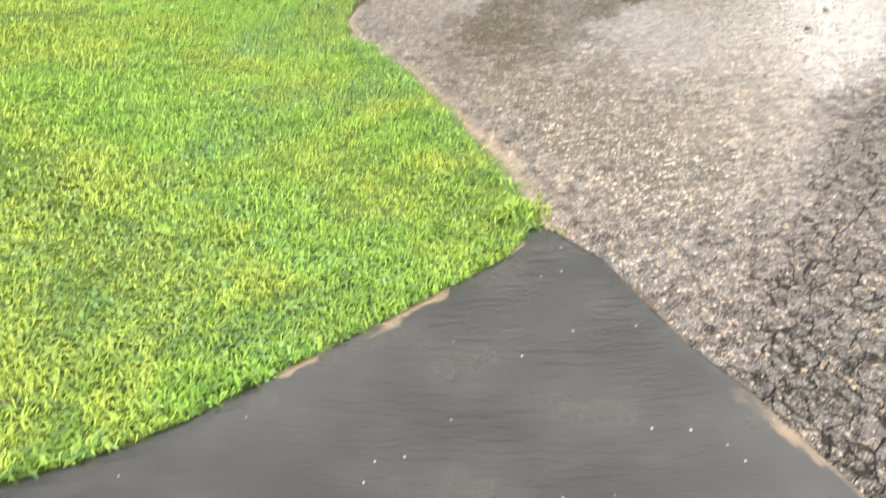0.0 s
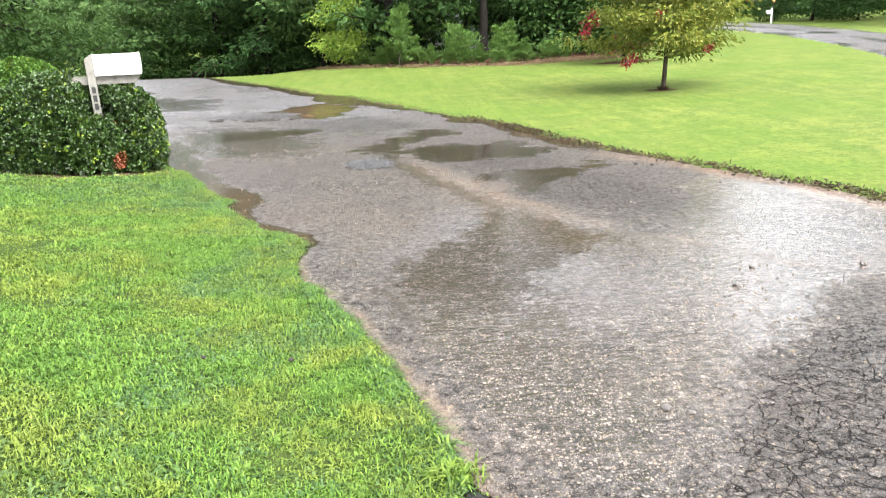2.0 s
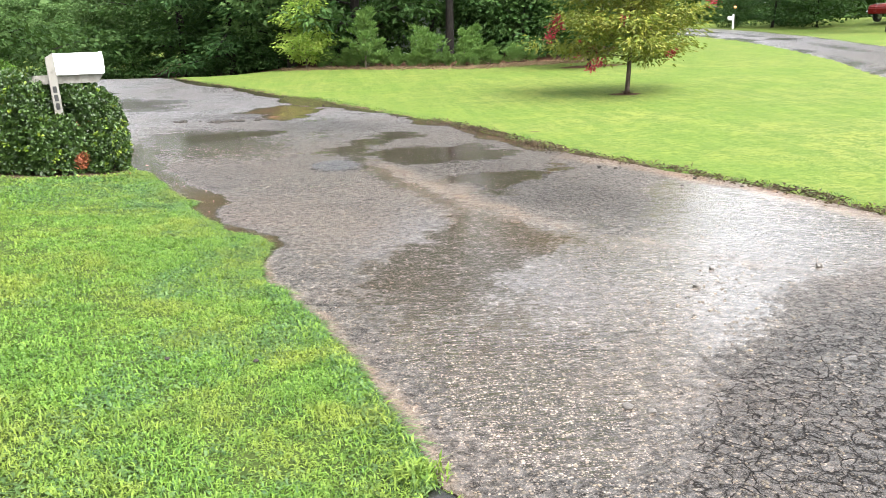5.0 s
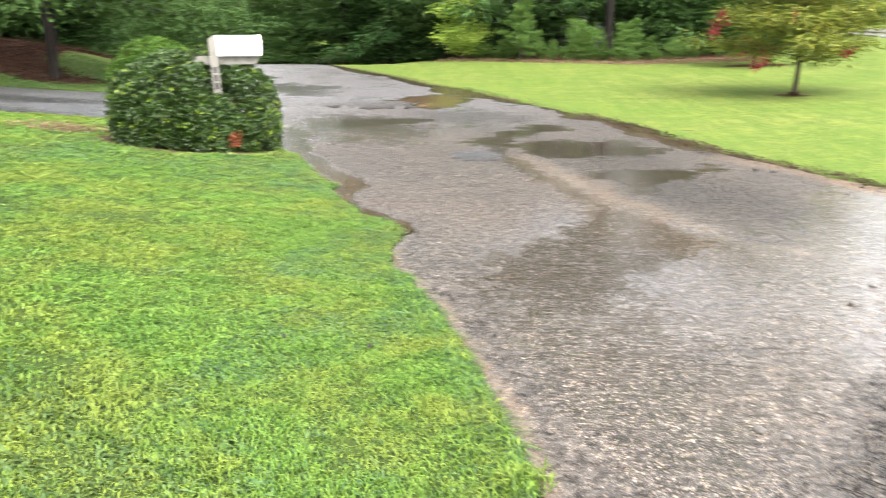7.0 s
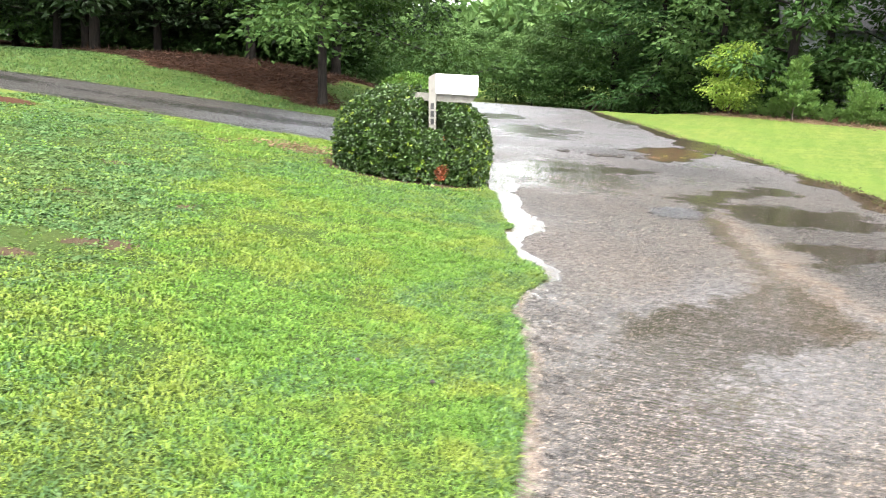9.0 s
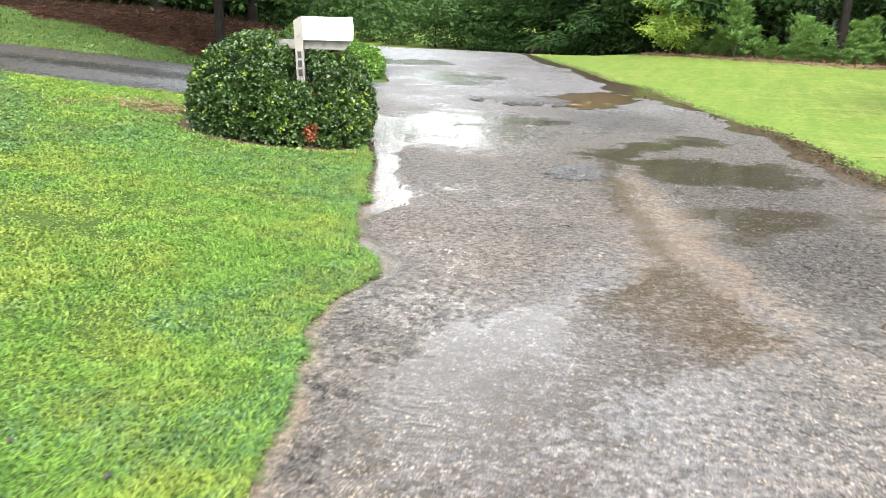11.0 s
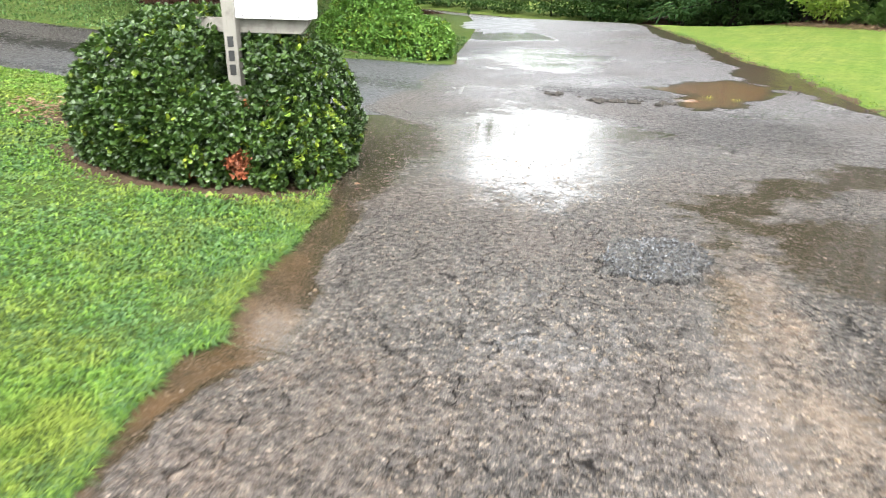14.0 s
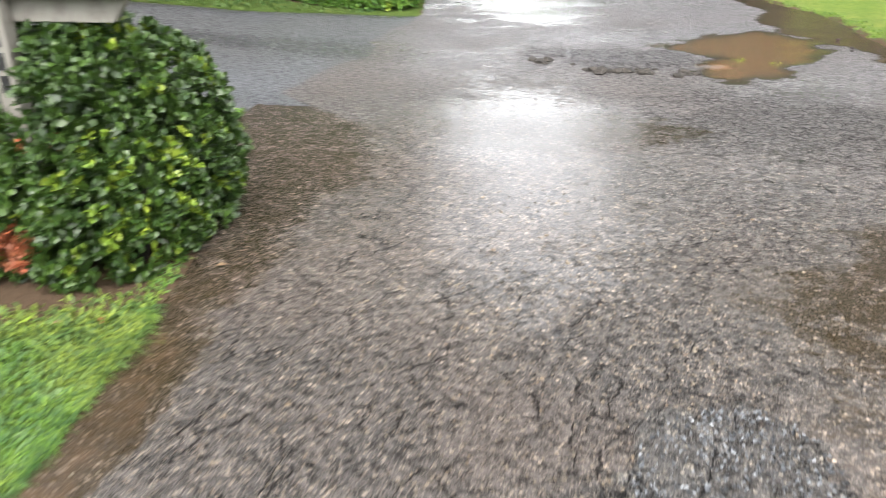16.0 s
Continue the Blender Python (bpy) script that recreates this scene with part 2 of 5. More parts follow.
    pit = k.math("MULTIPLY", k.math("MAXIMUM", crack_m, k.math("MULTIPLY", k.ramp(cell2_d, 0.36, 0.52), k.ramp(worn, 0.6, 0.4))), k.ramp(wet_m, 0.3, 0.9, 1.0, 0.0))
    p = k.principled(col, k.ramp(wet_m, 0.0, 1.0, 0.55, 0.4), normal=n1, spec=k.math("MULTIPLY", k.ramp(pit, 0.0, 1.0, 0.24, 0.03), k.ramp(wet_m, 0.4, 0.95, 1.0, 0.05)))
    k.put(p.inputs["Coat Weight"], k.math("MULTIPLY", k.ramp(wet_m, 0.0, 0.55, 0.50, 1.0), k.ramp(pit, 0.0, 1.0, 1.0, 0.1)))
    k.put(p.inputs["Coat Roughness"], k.ramp(wet_m, 0.0, 1.0, 0.34, 0.035))
    p.inputs["Coat IOR"].default_value = 1.33
    k.put(p.inputs["Coat Normal"], film)
    return k.m


def smooth_asphalt_material(name, a, b, rough=0.3, chips=0.0):
    k = Mat(name)
    w = k.world()
    grain = k.noise(w, 160.0, 3.0, 0.7)
    mid = k.noise(w, 3.0, 5.0)
    glint = k.voronoi(w, 45.0)
    chip = k.voronoi(w, 62.0)
    if chips:
        a, b = k.mix(k.ramp(chip, 0.55, 0.3), tuple(0.35 * v for v in a), a), k.mix(k.ramp(chip, 0.6, 0.25), a, tuple(3.2 * v for v in b))
    glint_c = k.node("SeparateColor", Color=k.voronoi(w, 45.0, out="Color"))
    col = k.mix(k.ramp(mid, 0.35, 0.7), a, b)
    # glints of rain splashes, painted as small pale dots
    col = k.mix(k.math("MULTIPLY", k.ramp(glint, 0.16, 0.08), k.ramp(glint_c.outputs[0], 0.965, 0.97)), col, (0.22, 0.22, 0.21))
    col = k.mix(k.ramp(k.math("ADD", k.attr("sand"), k.math("MULTIPLY", k.math("SUBTRACT", k.noise(w, 9.0, 4.0), 0.5), 0.9)), 0.4, 0.8, 0, 0.8), col, k.mix(grain, (0.05, 0.036, 0.024), (0.15, 0.105, 0.07)))
    k.principled(col, k.ramp(mid, 0.3, 0.7, rough, rough + 0.15), spec=0.4, normal=k.bump(k.noise(k.node("Mapping", Vector=w, Rotation=(0, 0, 0.6), Scale=(1, 3.2, 1)).outputs[0], 8.0, 5.0, 0.65), 0.3, 0.03, k.bump(k.math("ADD", grain, k.math("MULTIPLY", chip, -2.5 * chips)), 0.3 + 0.6 * chips, 0.004 + 0.006 * chips)))
    return k.m


def painted_wood_material():
    k = Mat("weathered_white_wood")
    v = k.coords((1, 1, 1))
    g = k.noise(k.coords((14, 14, 1.2)), 5.0, 6.0)
    n = k.noise(v, 11.0, 5.0)
    col = k.mix(k.ramp(n, 0.48, 0.72, 0, 0.8), (0.142, 0.133, 0.115), (0.082, 0.073, 0.060))
    col = k.mix(k.ramp(g, 0.56, 0.72, 0, 0.55), col, (0.07, 0.062, 0.05))
    k.principled(col, 0.6, normal=k.bump(g, 0.5, 0.004))
    return k.m


def plain_material(name, a, b, rough=0.5, metal=0.0, scale=6.0, bump=0.1):
    k = Mat(name)
    v = k.coords()
    n = k.noise(v, scale, 5.0)
    k.principled(k.mix(k.ramp(n, 0.35, 0.7), a, b), k.ramp(k.noise(v, scale * 3, 4.0), 0.3, 0.7, rough * 0.85, min(1, rough * 1.15)), metal, normal=k.bump(k.noise(v, scale * 6, 4.0), bump, 0.005))
    return k.m


def chip_material(name, dark, light, buff):
    """Grey, buff and dark stones, wet on top."""
    k = Mat(name)
    isl = k.node("NewGeometry").outputs["Random Per Island"]
    hue = k.node("TexWhiteNoise", {"noise_dimensions": "1D"}, W=k.math("MULTIPLY", isl, 91.7)).outputs["Value"]
    col = k.mix(k.math("POWER", isl, 1.7), dark, light)
    col = k.mix(k.ramp(hue, 0.7, 1.0, 0.0, buff), col, (0.17, 0.115, 0.07))
    k.principled(col, 0.42, spec=0.35, normal=k.bump(k.noise(k.world(), 420.0, 3.0), 0.4, 0.002))
    return k.m


M_LAWN = lawn_ground_material()
M_ROAD = road_material("wet_old_asphalt", (0.97, 0.95, 1.01))
M_SIDE_DRIVE = road_material("blue_grey_drive", (0.74, 0.79, 0.88))
M_PATCH = road_material("blue_grey_chippings", (0.80, 0.85, 0.95))
M_APRON = smooth_asphalt_material("sealed_asphalt", (0.0060, 0.0064, 0.0066), (0.0155, 0.0152, 0.0145), 0.14)
M_DRIVE = smooth_asphalt_material("grey_asphalt", (0.030, 0.030, 0.031), (0.060, 0.058, 0.056), 0.3)
M_GRASS = grass_material("grass_blades", (0.050, 0.110, 0.017), (0.096, 0.180, 0.026), (0.150, 0.238, 0.040), (0.200, 0.240, 0.040), (0.132, 0.235, 0.024))
M_GRASS_COOL = grass_material("weed_blades", (0.029, 0.068, 0.019), (0.058, 0.116, 0.033), (0.110, 0.174, 0.064), (0.098, 0.146, 0.034), (0.070, 0.140, 0.031))
M_WOOD_LEAF = leaf_material("oak_leaves", (0.0215, 0.0529, 0.0136), (0.0556, 0.1025, 0.0272), (0.0512, 0.1109, 0.0171), 0.6, 0.25, 0.25, 0.1)
M_WOOD_LEAF2 = leaf_material("maple_leaves", (0.0210, 0.0509, 0.0114), (0.0598, 0.1017, 0.0260), (0.0538, 0.1077, 0.0156), 0.6, 0.3, 0.3, 0.12)
# lighter, greyer leaf colour: haze over the woods put into the leaves
M_HAZE_LEAF = leaf_material("haze_paled_leaves", (0.040, 0.085, 0.024), (0.105, 0.168, 0.055), (0.090, 0.165, 0.034), 0.6, 0.3, 0.3, 0.1)
# oak leaf colour lowered to carry the canopy shade of the woods
M_SHADED_LEAF = leaf_material("shade_darkened_leaves", (0.0075, 0.0185, 0.0055), (0.0230, 0.0430, 0.0115), (0.0200, 0.0450, 0.0080), 0.5, 0.2, 0.3, 0.15)
M_PINE_LEAF = leaf_material("pine_needles", (0.0206, 0.0562, 0.0169), (0.0562, 0.1079, 0.0329), (0.0469, 0.1031, 0.0234), 0.6, 0.2, 0.3, 0.1)
M_YOUNG_PINE = leaf_material("young_pine_needles", (0.0585, 0.1300, 0.0260), (0.1560, 0.2470, 0.0585), (0.1170, 0.2145, 0.0338), 0.5, 0.3, 0.8)
M_LIGHT_LEAF = leaf_material("light_green_leaves", (0.1688, 0.2475, 0.0338), (0.3375, 0.4050, 0.0788), (0.2700, 0.6000, 0.0562), 0.45, 0.3, 1.0)
M_MYRTLE_LEAF = leaf_material("yellowing_leaves", (0.0931, 0.1380, 0.0209), (0.2394, 0.2273, 0.0348), (0.1728, 0.2110, 0.0279), 0.45, 0.3, 1.5)
M_FLOWER = leaf_material("crimson_petals", (0.2016, 0.0096, 0.0192), (0.2880, 0.0288, 0.0480), (0.2400, 0.0240, 0.0288), 0.5, 0.25, 1.0)
M_SHRUB = leaf_material("glossy_shrub_leaves", (0.0120, 0.0320, 0.0050), (0.0420, 0.0800, 0.0100), (0.0390, 0.0790, 0.0075), 0.44, 0.10, 2.5, 0.4)
M_SHRUB_NEW = leaf_material("new_shrub_leaves", (0.0960, 0.1680, 0.0180), (0.1920, 0.2400, 0.0300), (0.1680, 0.2280, 0.0240), 0.3, 0.25, 2.5)
M_SHRUB_RED = leaf_material("dry_red_leaves", (0.22, 0.060, 0.028), (0.36, 0.135, 0.065), (0.24, 0.075, 0.032), 0.4, 0.2, 3.0)
M_SHRUB_LIGHT = leaf_material("pale_shrub_leaves", (0.056, 0.138, 0.022), (0.145, 0.245, 0.044), (0.125, 0.235, 0.027), 0.35, 0.25, 2.0)
M_BARK = bark_material("dark_bark", (0.004, 0.0032, 0.0026), (0.014, 0.011, 0.009))
M_BARK_BROWN = bark_material("grey_brown_bark", (0.022, 0.016, 0.011), (0.060, 0.046, 0.034))
M_BARK_LIGHT = bark_material("smooth_bark", (0.05, 0.04, 0.03), (0.11, 0.09, 0.07))
M_STRAW = leaf_material("fallen_straw", (0.0200, 0.0080, 0.0040), (0.0480, 0.0220, 0.0100), (0.0432, 0.0173, 0.0065), 0.7, 0.1, 1.0)
M_DEBRIS = leaf_material("wet_debris", (0.022, 0.016, 0.008), (0.085, 0.062, 0.030), (0.05, 0.04, 0.015), 0.6, 0.1, 1.0)
M_DRY_STRAW = leaf_material("pale_straw", (0.12, 0.08, 0.045), (0.22, 0.155, 0.09), (0.15, 0.1, 0.05), 0.7, 0.1, 1.0)
M_PAINT = painted_wood_material()
M_BOX = plain_material("white_enamel", (0.82, 0.82, 0.82), (0.74, 0.745, 0.75), 0.3, 0.0, 4.0, 0.05)
M_DARK = plain_material("black_enamel", (0.005, 0.005, 0.005), (0.010, 0.010, 0.010), 0.6)
M_FAINT = plain_material("faded_print", (0.66, 0.66, 0.66), (0.6, 0.6, 0.6), 0.5)
M_CHIP = chip_material("stone_chippings", (0.030, 0.026, 0.021), (0.145, 0.118, 0.084), 0.45)
M_CHIP_GREY = chip_material("grey_chippings", (0.022, 0.024, 0.027), (0.135, 0.142, 0.152), 0.05)
M_STONE = plain_material("dark_stone", (0.05, 0.045, 0.04), (0.12, 0.105, 0.09), 0.5, 0.0, 20.0, 0.6)
M_CLOD = plain_material("dark_wet_crumb", (0.012, 0.010, 0.008), (0.032, 0.026, 0.020), 0.95, 0.0, 20.0, 0.6)
M_SIDING = plain_material("pale_siding", (0.55, 0.57, 0.60), (0.48, 0.50, 0.53), 0.6)
M_ROOF = plain_material("grey_shingles", (0.10, 0.10, 0.10), (0.17, 0.165, 0.16), 0.85, 0.0, 12.0, 0.5)
M_GLASS = plain_material("dark_window_glass", (0.02, 0.025, 0.03), (0.03, 0.035, 0.04), 0.08)
M_RED = plain_material("red_car_paint", (0.17, 0.010, 0.008), (0.14, 0.008, 0.006), 0.25, 0.0, 2.0, 0.0)
M_TYRE = plain_material("tyre_rubber", (0.02, 0.02, 0.02), (0.035, 0.035, 0.035), 0.8)
M_CHROME = plain_material("bright_metal", (0.6, 0.6, 0.6), (0.5, 0.5, 0.5), 0.25, 1.0)
M_ORANGE = plain_material("orange_lamp_globe", (0.75, 0.33, 0.12), (0.65, 0.27, 0.09), 0.35)


# ---- mesh helpers ----
def mesh_of(name, verts, faces, mat, smooth=False, masks=None):
    """A mesh from arrays: faces all with the same number of corners."""
    verts, faces = np.asarray(verts, np.float32).reshape(-1, 3), np.asarray(faces, np.int32)
    me = bpy.data.meshes.new(name)
    k = faces.shape[1]
    me.vertices.add(len(verts))
    me.vertices.foreach_set("co", verts.ravel())
    me.loops.add(faces.size)
    me.loops.foreach_set("vertex_index", faces.ravel())
    me.polygons.add(len(faces))
    me.polygons.foreach_set("loop_start", np.arange(0, faces.size, k, dtype=np.int32))
    me.polygons.foreach_set("use_smooth", np.full(len(faces), smooth))
    for key, val in (masks or {}).items():
        a = me.attributes.new(key, "FLOAT", "POINT")
        a.data.foreach_set("value", np.asarray(val, np.float32).ravel())
    me.materials.append(mat)
    me.update(calc_edges=True)
    me.validate()
    return me


def thing(name, label, category, at=(0, 0, 0), turn=0.0, group="", kind=""):
    """An Empty at the base of a thing made of parts."""
    ob = new(name)
    ob.matrix_world = pose(*at, 0, 0, turn)
    return tagged(ob, label, category, group, kind)


def part(name, data, material, parent, label=""):
    """Links a mesh or a bmesh as one object under a thing or a part."""
    if isinstance(data, bmesh.types.BMesh):
        me = bpy.data.meshes.new(name)
        data.to_mesh(me)
        data.free()
        me.materials.append(material)
    else:
        me = data
    ob = new(name, me)
    ob.parent = parent
    return tagged(ob, label)


def tube(points, radii, seg=8):
    """Verts and quads of a tapered tube along points."""
    pts = [Vector(p) for p in points]
    verts, faces = [], []
    for i, p in enumerate(pts):
        d = (pts[min(i + 1, len(pts) - 1)] - pts[max(i - 1, 0)]).normalized()
        a = d.cross(Vector((0.31, 0.95, 0.05))).normalized()
        b = d.cross(a)
        for j in range(seg):
            w = 2 * math.pi * j / seg
            verts.append(p + (math.cos(w) * a + math.sin(w) * b) * float(radii[i]))
    for i in range(len(pts) - 1):
        for j in range(seg):
            faces.append((i * seg + j, i * seg + (j + 1) % seg, (i + 1) * seg + (j + 1) % seg, (i + 1) * seg + j))
    return [tuple(v) for v in verts], faces


def joined(pieces):
    verts, faces = [], []
    for v, f in pieces:
        o = len(verts)
        verts += v
        faces += [tuple(i + o for i in q) for q in f]
    return verts, faces


def unit(v):
    return v / np.maximum(np.linalg.norm(v, axis=1, keepdims=True), 1e-9)


def leaves(rng, centres, axis, length, width, curl=0.25):
    """Verts and triangles of many leaves: each four corners, folded along its middle. axis: the way each leaf points."""
    n = len(centres)
    axis = unit(axis)
    side = unit(np.cross(axis, unit(rng.normal(size=(n, 3)) + np.array([0, 0, 1.2]))))
    up = np.cross(side, axis)
    L = (length * rng.uniform(0.7, 1.3, n))[:, None]
    W = (width * rng.uniform(0.7, 1.3, n))[:, None]
    base = centres
    tip = centres + axis * L - up * L * curl * 0.4
    mid = centres + axis * L * 0.45
    a, b = mid + side * W * 0.5 + up * L * curl * 0.5, mid - side * W * 0.5 + up * L * curl * 0.5
    verts = np.stack([base, a, tip, b], 1).reshape(-1, 3)
    i = np.arange(n)[:, None] * 4
    tris = np.concatenate([i + np.array([[0, 1, 2]]), i + np.array([[0, 2, 3]])], 1).reshape(-1, 3)
    return verts, tris


def round_leaves(rng, centres, axis, length, width, curl=0.25):
    """Like leaves(), but each with six corners: narrow at the stalk, broad and round towards the tip."""
    n = len(centres)
    axis = unit(axis)
    side = unit(np.cross(axis, unit(rng.normal(size=(n, 3)) + np.array([0, 0, 1.2]))))
    up = np.cross(side, axis)
    L = (length * rng.uniform(0.7, 1.3, n))[:, None]
    W = (width * rng.uniform(0.7, 1.3, n))[:, None]
    ring = [centres]
    for along, wide, lift in ((0.38, 0.36, 0.22), (0.76, 0.5, 0.36)):
        ring.append(centres + axis * L * along + side * W * wide + up * L * curl * lift)
    ring.append(centres + axis * L - up * L * curl * 0.25)
    for along, wide, lift in ((0.76, 0.5, 0.36), (0.38, 0.36, 0.22)):
        ring.append(centres + axis * L * along - side * W * wide + up * L * curl * lift)
    verts = np.stack(ring, 1).reshape(-1, 3)
    i = np.arange(n)[:, None] * 6
    tris = np.concatenate([i + np.array([q]) for q in ((0, 1, 5), (1, 2, 5), (5, 2, 4), (2, 3, 4))], 1).reshape(-1, 3)
    return verts, tris


def box_bm(sx, sy, sz, bevel=0.004, at=(0, 0, 0)):
    bm = bmesh.new()
    bmesh.ops.create_cube(bm, size=1.0, matrix=Matrix.Translation(at) @ Matrix.Diagonal((sx, sy, sz, 1)))
    if bevel:
        bmesh.ops.bevel(bm, geom=bm.edges[:], offset=bevel, segments=2, affect="EDGES", profile=0.6)
    return bm


def fbm(x, y, scale, seed=0, octaves=3):
    """Smooth value noise on arrays, about -1 to 1."""
    out, amp = np.zeros(np.broadcast(x, y).shape), 1.0
    for o in range(octaves):
        px, py = x * scale * 2**o + 17.3 * (seed + o), y * scale * 2**o - 9.1 * (seed + o)
        ix, iy = np.floor(px), np.floor(py)
        fx, fy = px - ix, py - iy
        fx, fy = fx * fx * (3 - 2 * fx), fy * fy * (3 - 2 * fy)

        def h(a, b):
            s = np.sin(a * 127.1 + b * 311.7 + seed * 5.3) * 43758.5453
            return 2 * (s - np.floor(s)) - 1

        out = out + amp * ((h(ix, iy) * (1 - fx) + h(ix + 1, iy) * fx) * (1 - fy) + (h(ix, iy + 1) * (1 - fx) + h(ix + 1, iy + 1) * fx) * fy)
        amp *= 0.5
    return out / 1.5


def step(v, a, b):
    s = np.clip((v - a) / (b - a), 0, 1)
    return s * s * (3 - 2 * s)


def near_line(x, y, pts):
    """Distance of the points to a polyline."""
    best = np.full(np.broadcast(x, y).shape, 1e9)
    for (x0, y0), (x1, y1) in zip(pts[:-1], pts[1:]):
        dx, dy = x1 - x0, y1 - y0
        s = np.clip(((x - x0) * dx + (y - y0) * dy) / (dx * dx + dy * dy), 0, 1)
        best = np.minimum(best, np.hypot(x - x0 - s * dx, y - y0 - s * dy))
    return best


def blob(x, y, cx, cy, rx, ry, turn=0.0):
    """1 at the middle of an ellipse, 0 on its edge, negative outside."""
    c, s = math.cos(radians(turn)), math.sin(radians(turn))
    u, v = (x - cx) * c + (y - cy) * s, -(x - cx) * s + (y - cy) * c
    return 1 - np.hypot(u / rx, v / ry)


# ---- the lie of the land ----
LEFT_Y = (-12, -5, 0, 1.56, 2.65, 2.95, 3.4, 3.85, 4.3, 4.87, 5.34, 5.62, 5.97, 6.25, 6.57, 6.86, 7.06, 7.4, 7.94, 8.2, 8.37, 8.55, 8.9, 9.16, 9.55, 9.9, 10.2, 10.5, 10.9, 11.3, 11.7, 12.2, 12.6, 13.0, 13.4, 18.8, 20.5, 24, 28.5, 33.5, 38, 44, 60)
LEFT_X = (4.5, 2.6, 1.15, 0.76, 0.45, 0.31, 0.21, 0.10, 0.0, -0.18, -0.36, -0.49, -0.57, -0.53, -0.53, -0.65, -0.85, -1.02, -1.27, -1.39, -1.34, -1.46, -1.60, -1.74, -1.82, -1.98, -2.11, -2.26, -2.46, -2.68, -2.95, -3.3, -3.6, -3.92, -4.05, -5.4, -6.2, -7.6, -9.5, -12.3, -16, -23, -48)
RIGHT_Y = (-12, -5, 0, 3, 5, 6.6, 7.6, 9, 10.7, 12.3, 14.3, 16.3, 18.6, 19.4, 20.9, 22, 24.7, 33.5, 38.3, 44, 60)
RIGHT_X = (12, 9, 6.5, 5.3, 4.75, 4.37, 4.12, 3.59, 2.85, 2.39, 1.85, 1.06, 0.16, -0.1, -0.6, -1.4, -2.4, -6.3, -8.8, -13.5, -40)


def road_left(y):
    return np.interp(y, LEFT_Y, LEFT_X)


def road_right(y):
    return np.interp(y, RIGHT_Y, RIGHT_X)


def dip(x, y):
    """The road falls away beyond a crest."""
    return -0.085 * np.clip(y - 32.5, 0, 8) * step(x, 0, -6)


def height(x, y):
    """Height of the ground: level road, lawns rising to both sides, a bank of pine straw."""
    d = 0.93 * np.maximum(0, road_left(y) - x)
    e = 0.93 * np.maximum(0, x - road_right(y))
    d, e = np.minimum(d, 200), np.minimum(e, 300)
    z = 2.0 * (1 - np.exp(-d * d / (d + 0.6) / 20)) + 1.6 * (1 - np.exp(-np.maximum(0, e - 1) / 50)) + dip(x, y)
    z = z + 0.6 * np.exp(-((x + 15) ** 2 / 40.5 + (y - 24) ** 2 / 32.0)) * step(d, 0.5, 4)
    z = z + 0.3 * step(x, 26, 36) * step(y, 20, 35)
    return z


def h1(x, y):
    return float(height(np.float64(x), np.float64(y)))


# the side drive that meets the road between the two shrubs, and the road across the big lawn
DRIVE_NEAR = ((-40, 14.5), (-20, 12.9), (-11.75, 11.98), (-9.6, 12.02), (-7.6, 12.4), (-6.2, 13.0), (-4.6, 13.3), (-2.9, 13.45))
DRIVE_FAR = ((-40, 17.5), (-20, 15.3), (-14.8, 14.9), (-11.5, 15.5), (-9.8, 16.0), (-8.2, 16.5), (-7.0, 17.2), (-6.3, 18.0), (-4.9, 19.3))
CROSS_NEAR = ((6.8, -0.5), (8.0, 8.0), (11.7, 17.8), (14.0, 23.6), (16.1, 30.1), (18.4, 38.4), (19.5, 46.0), (17.0, 62.0))
CROSS_FAR = ((11.5, -9.0), (15.0, 10.0), (17.5, 22.0), (19.2, 29.3), (22.6, 40.0), (23.9, 48.0), (24.6, 56.0), (23.0, 66.0))


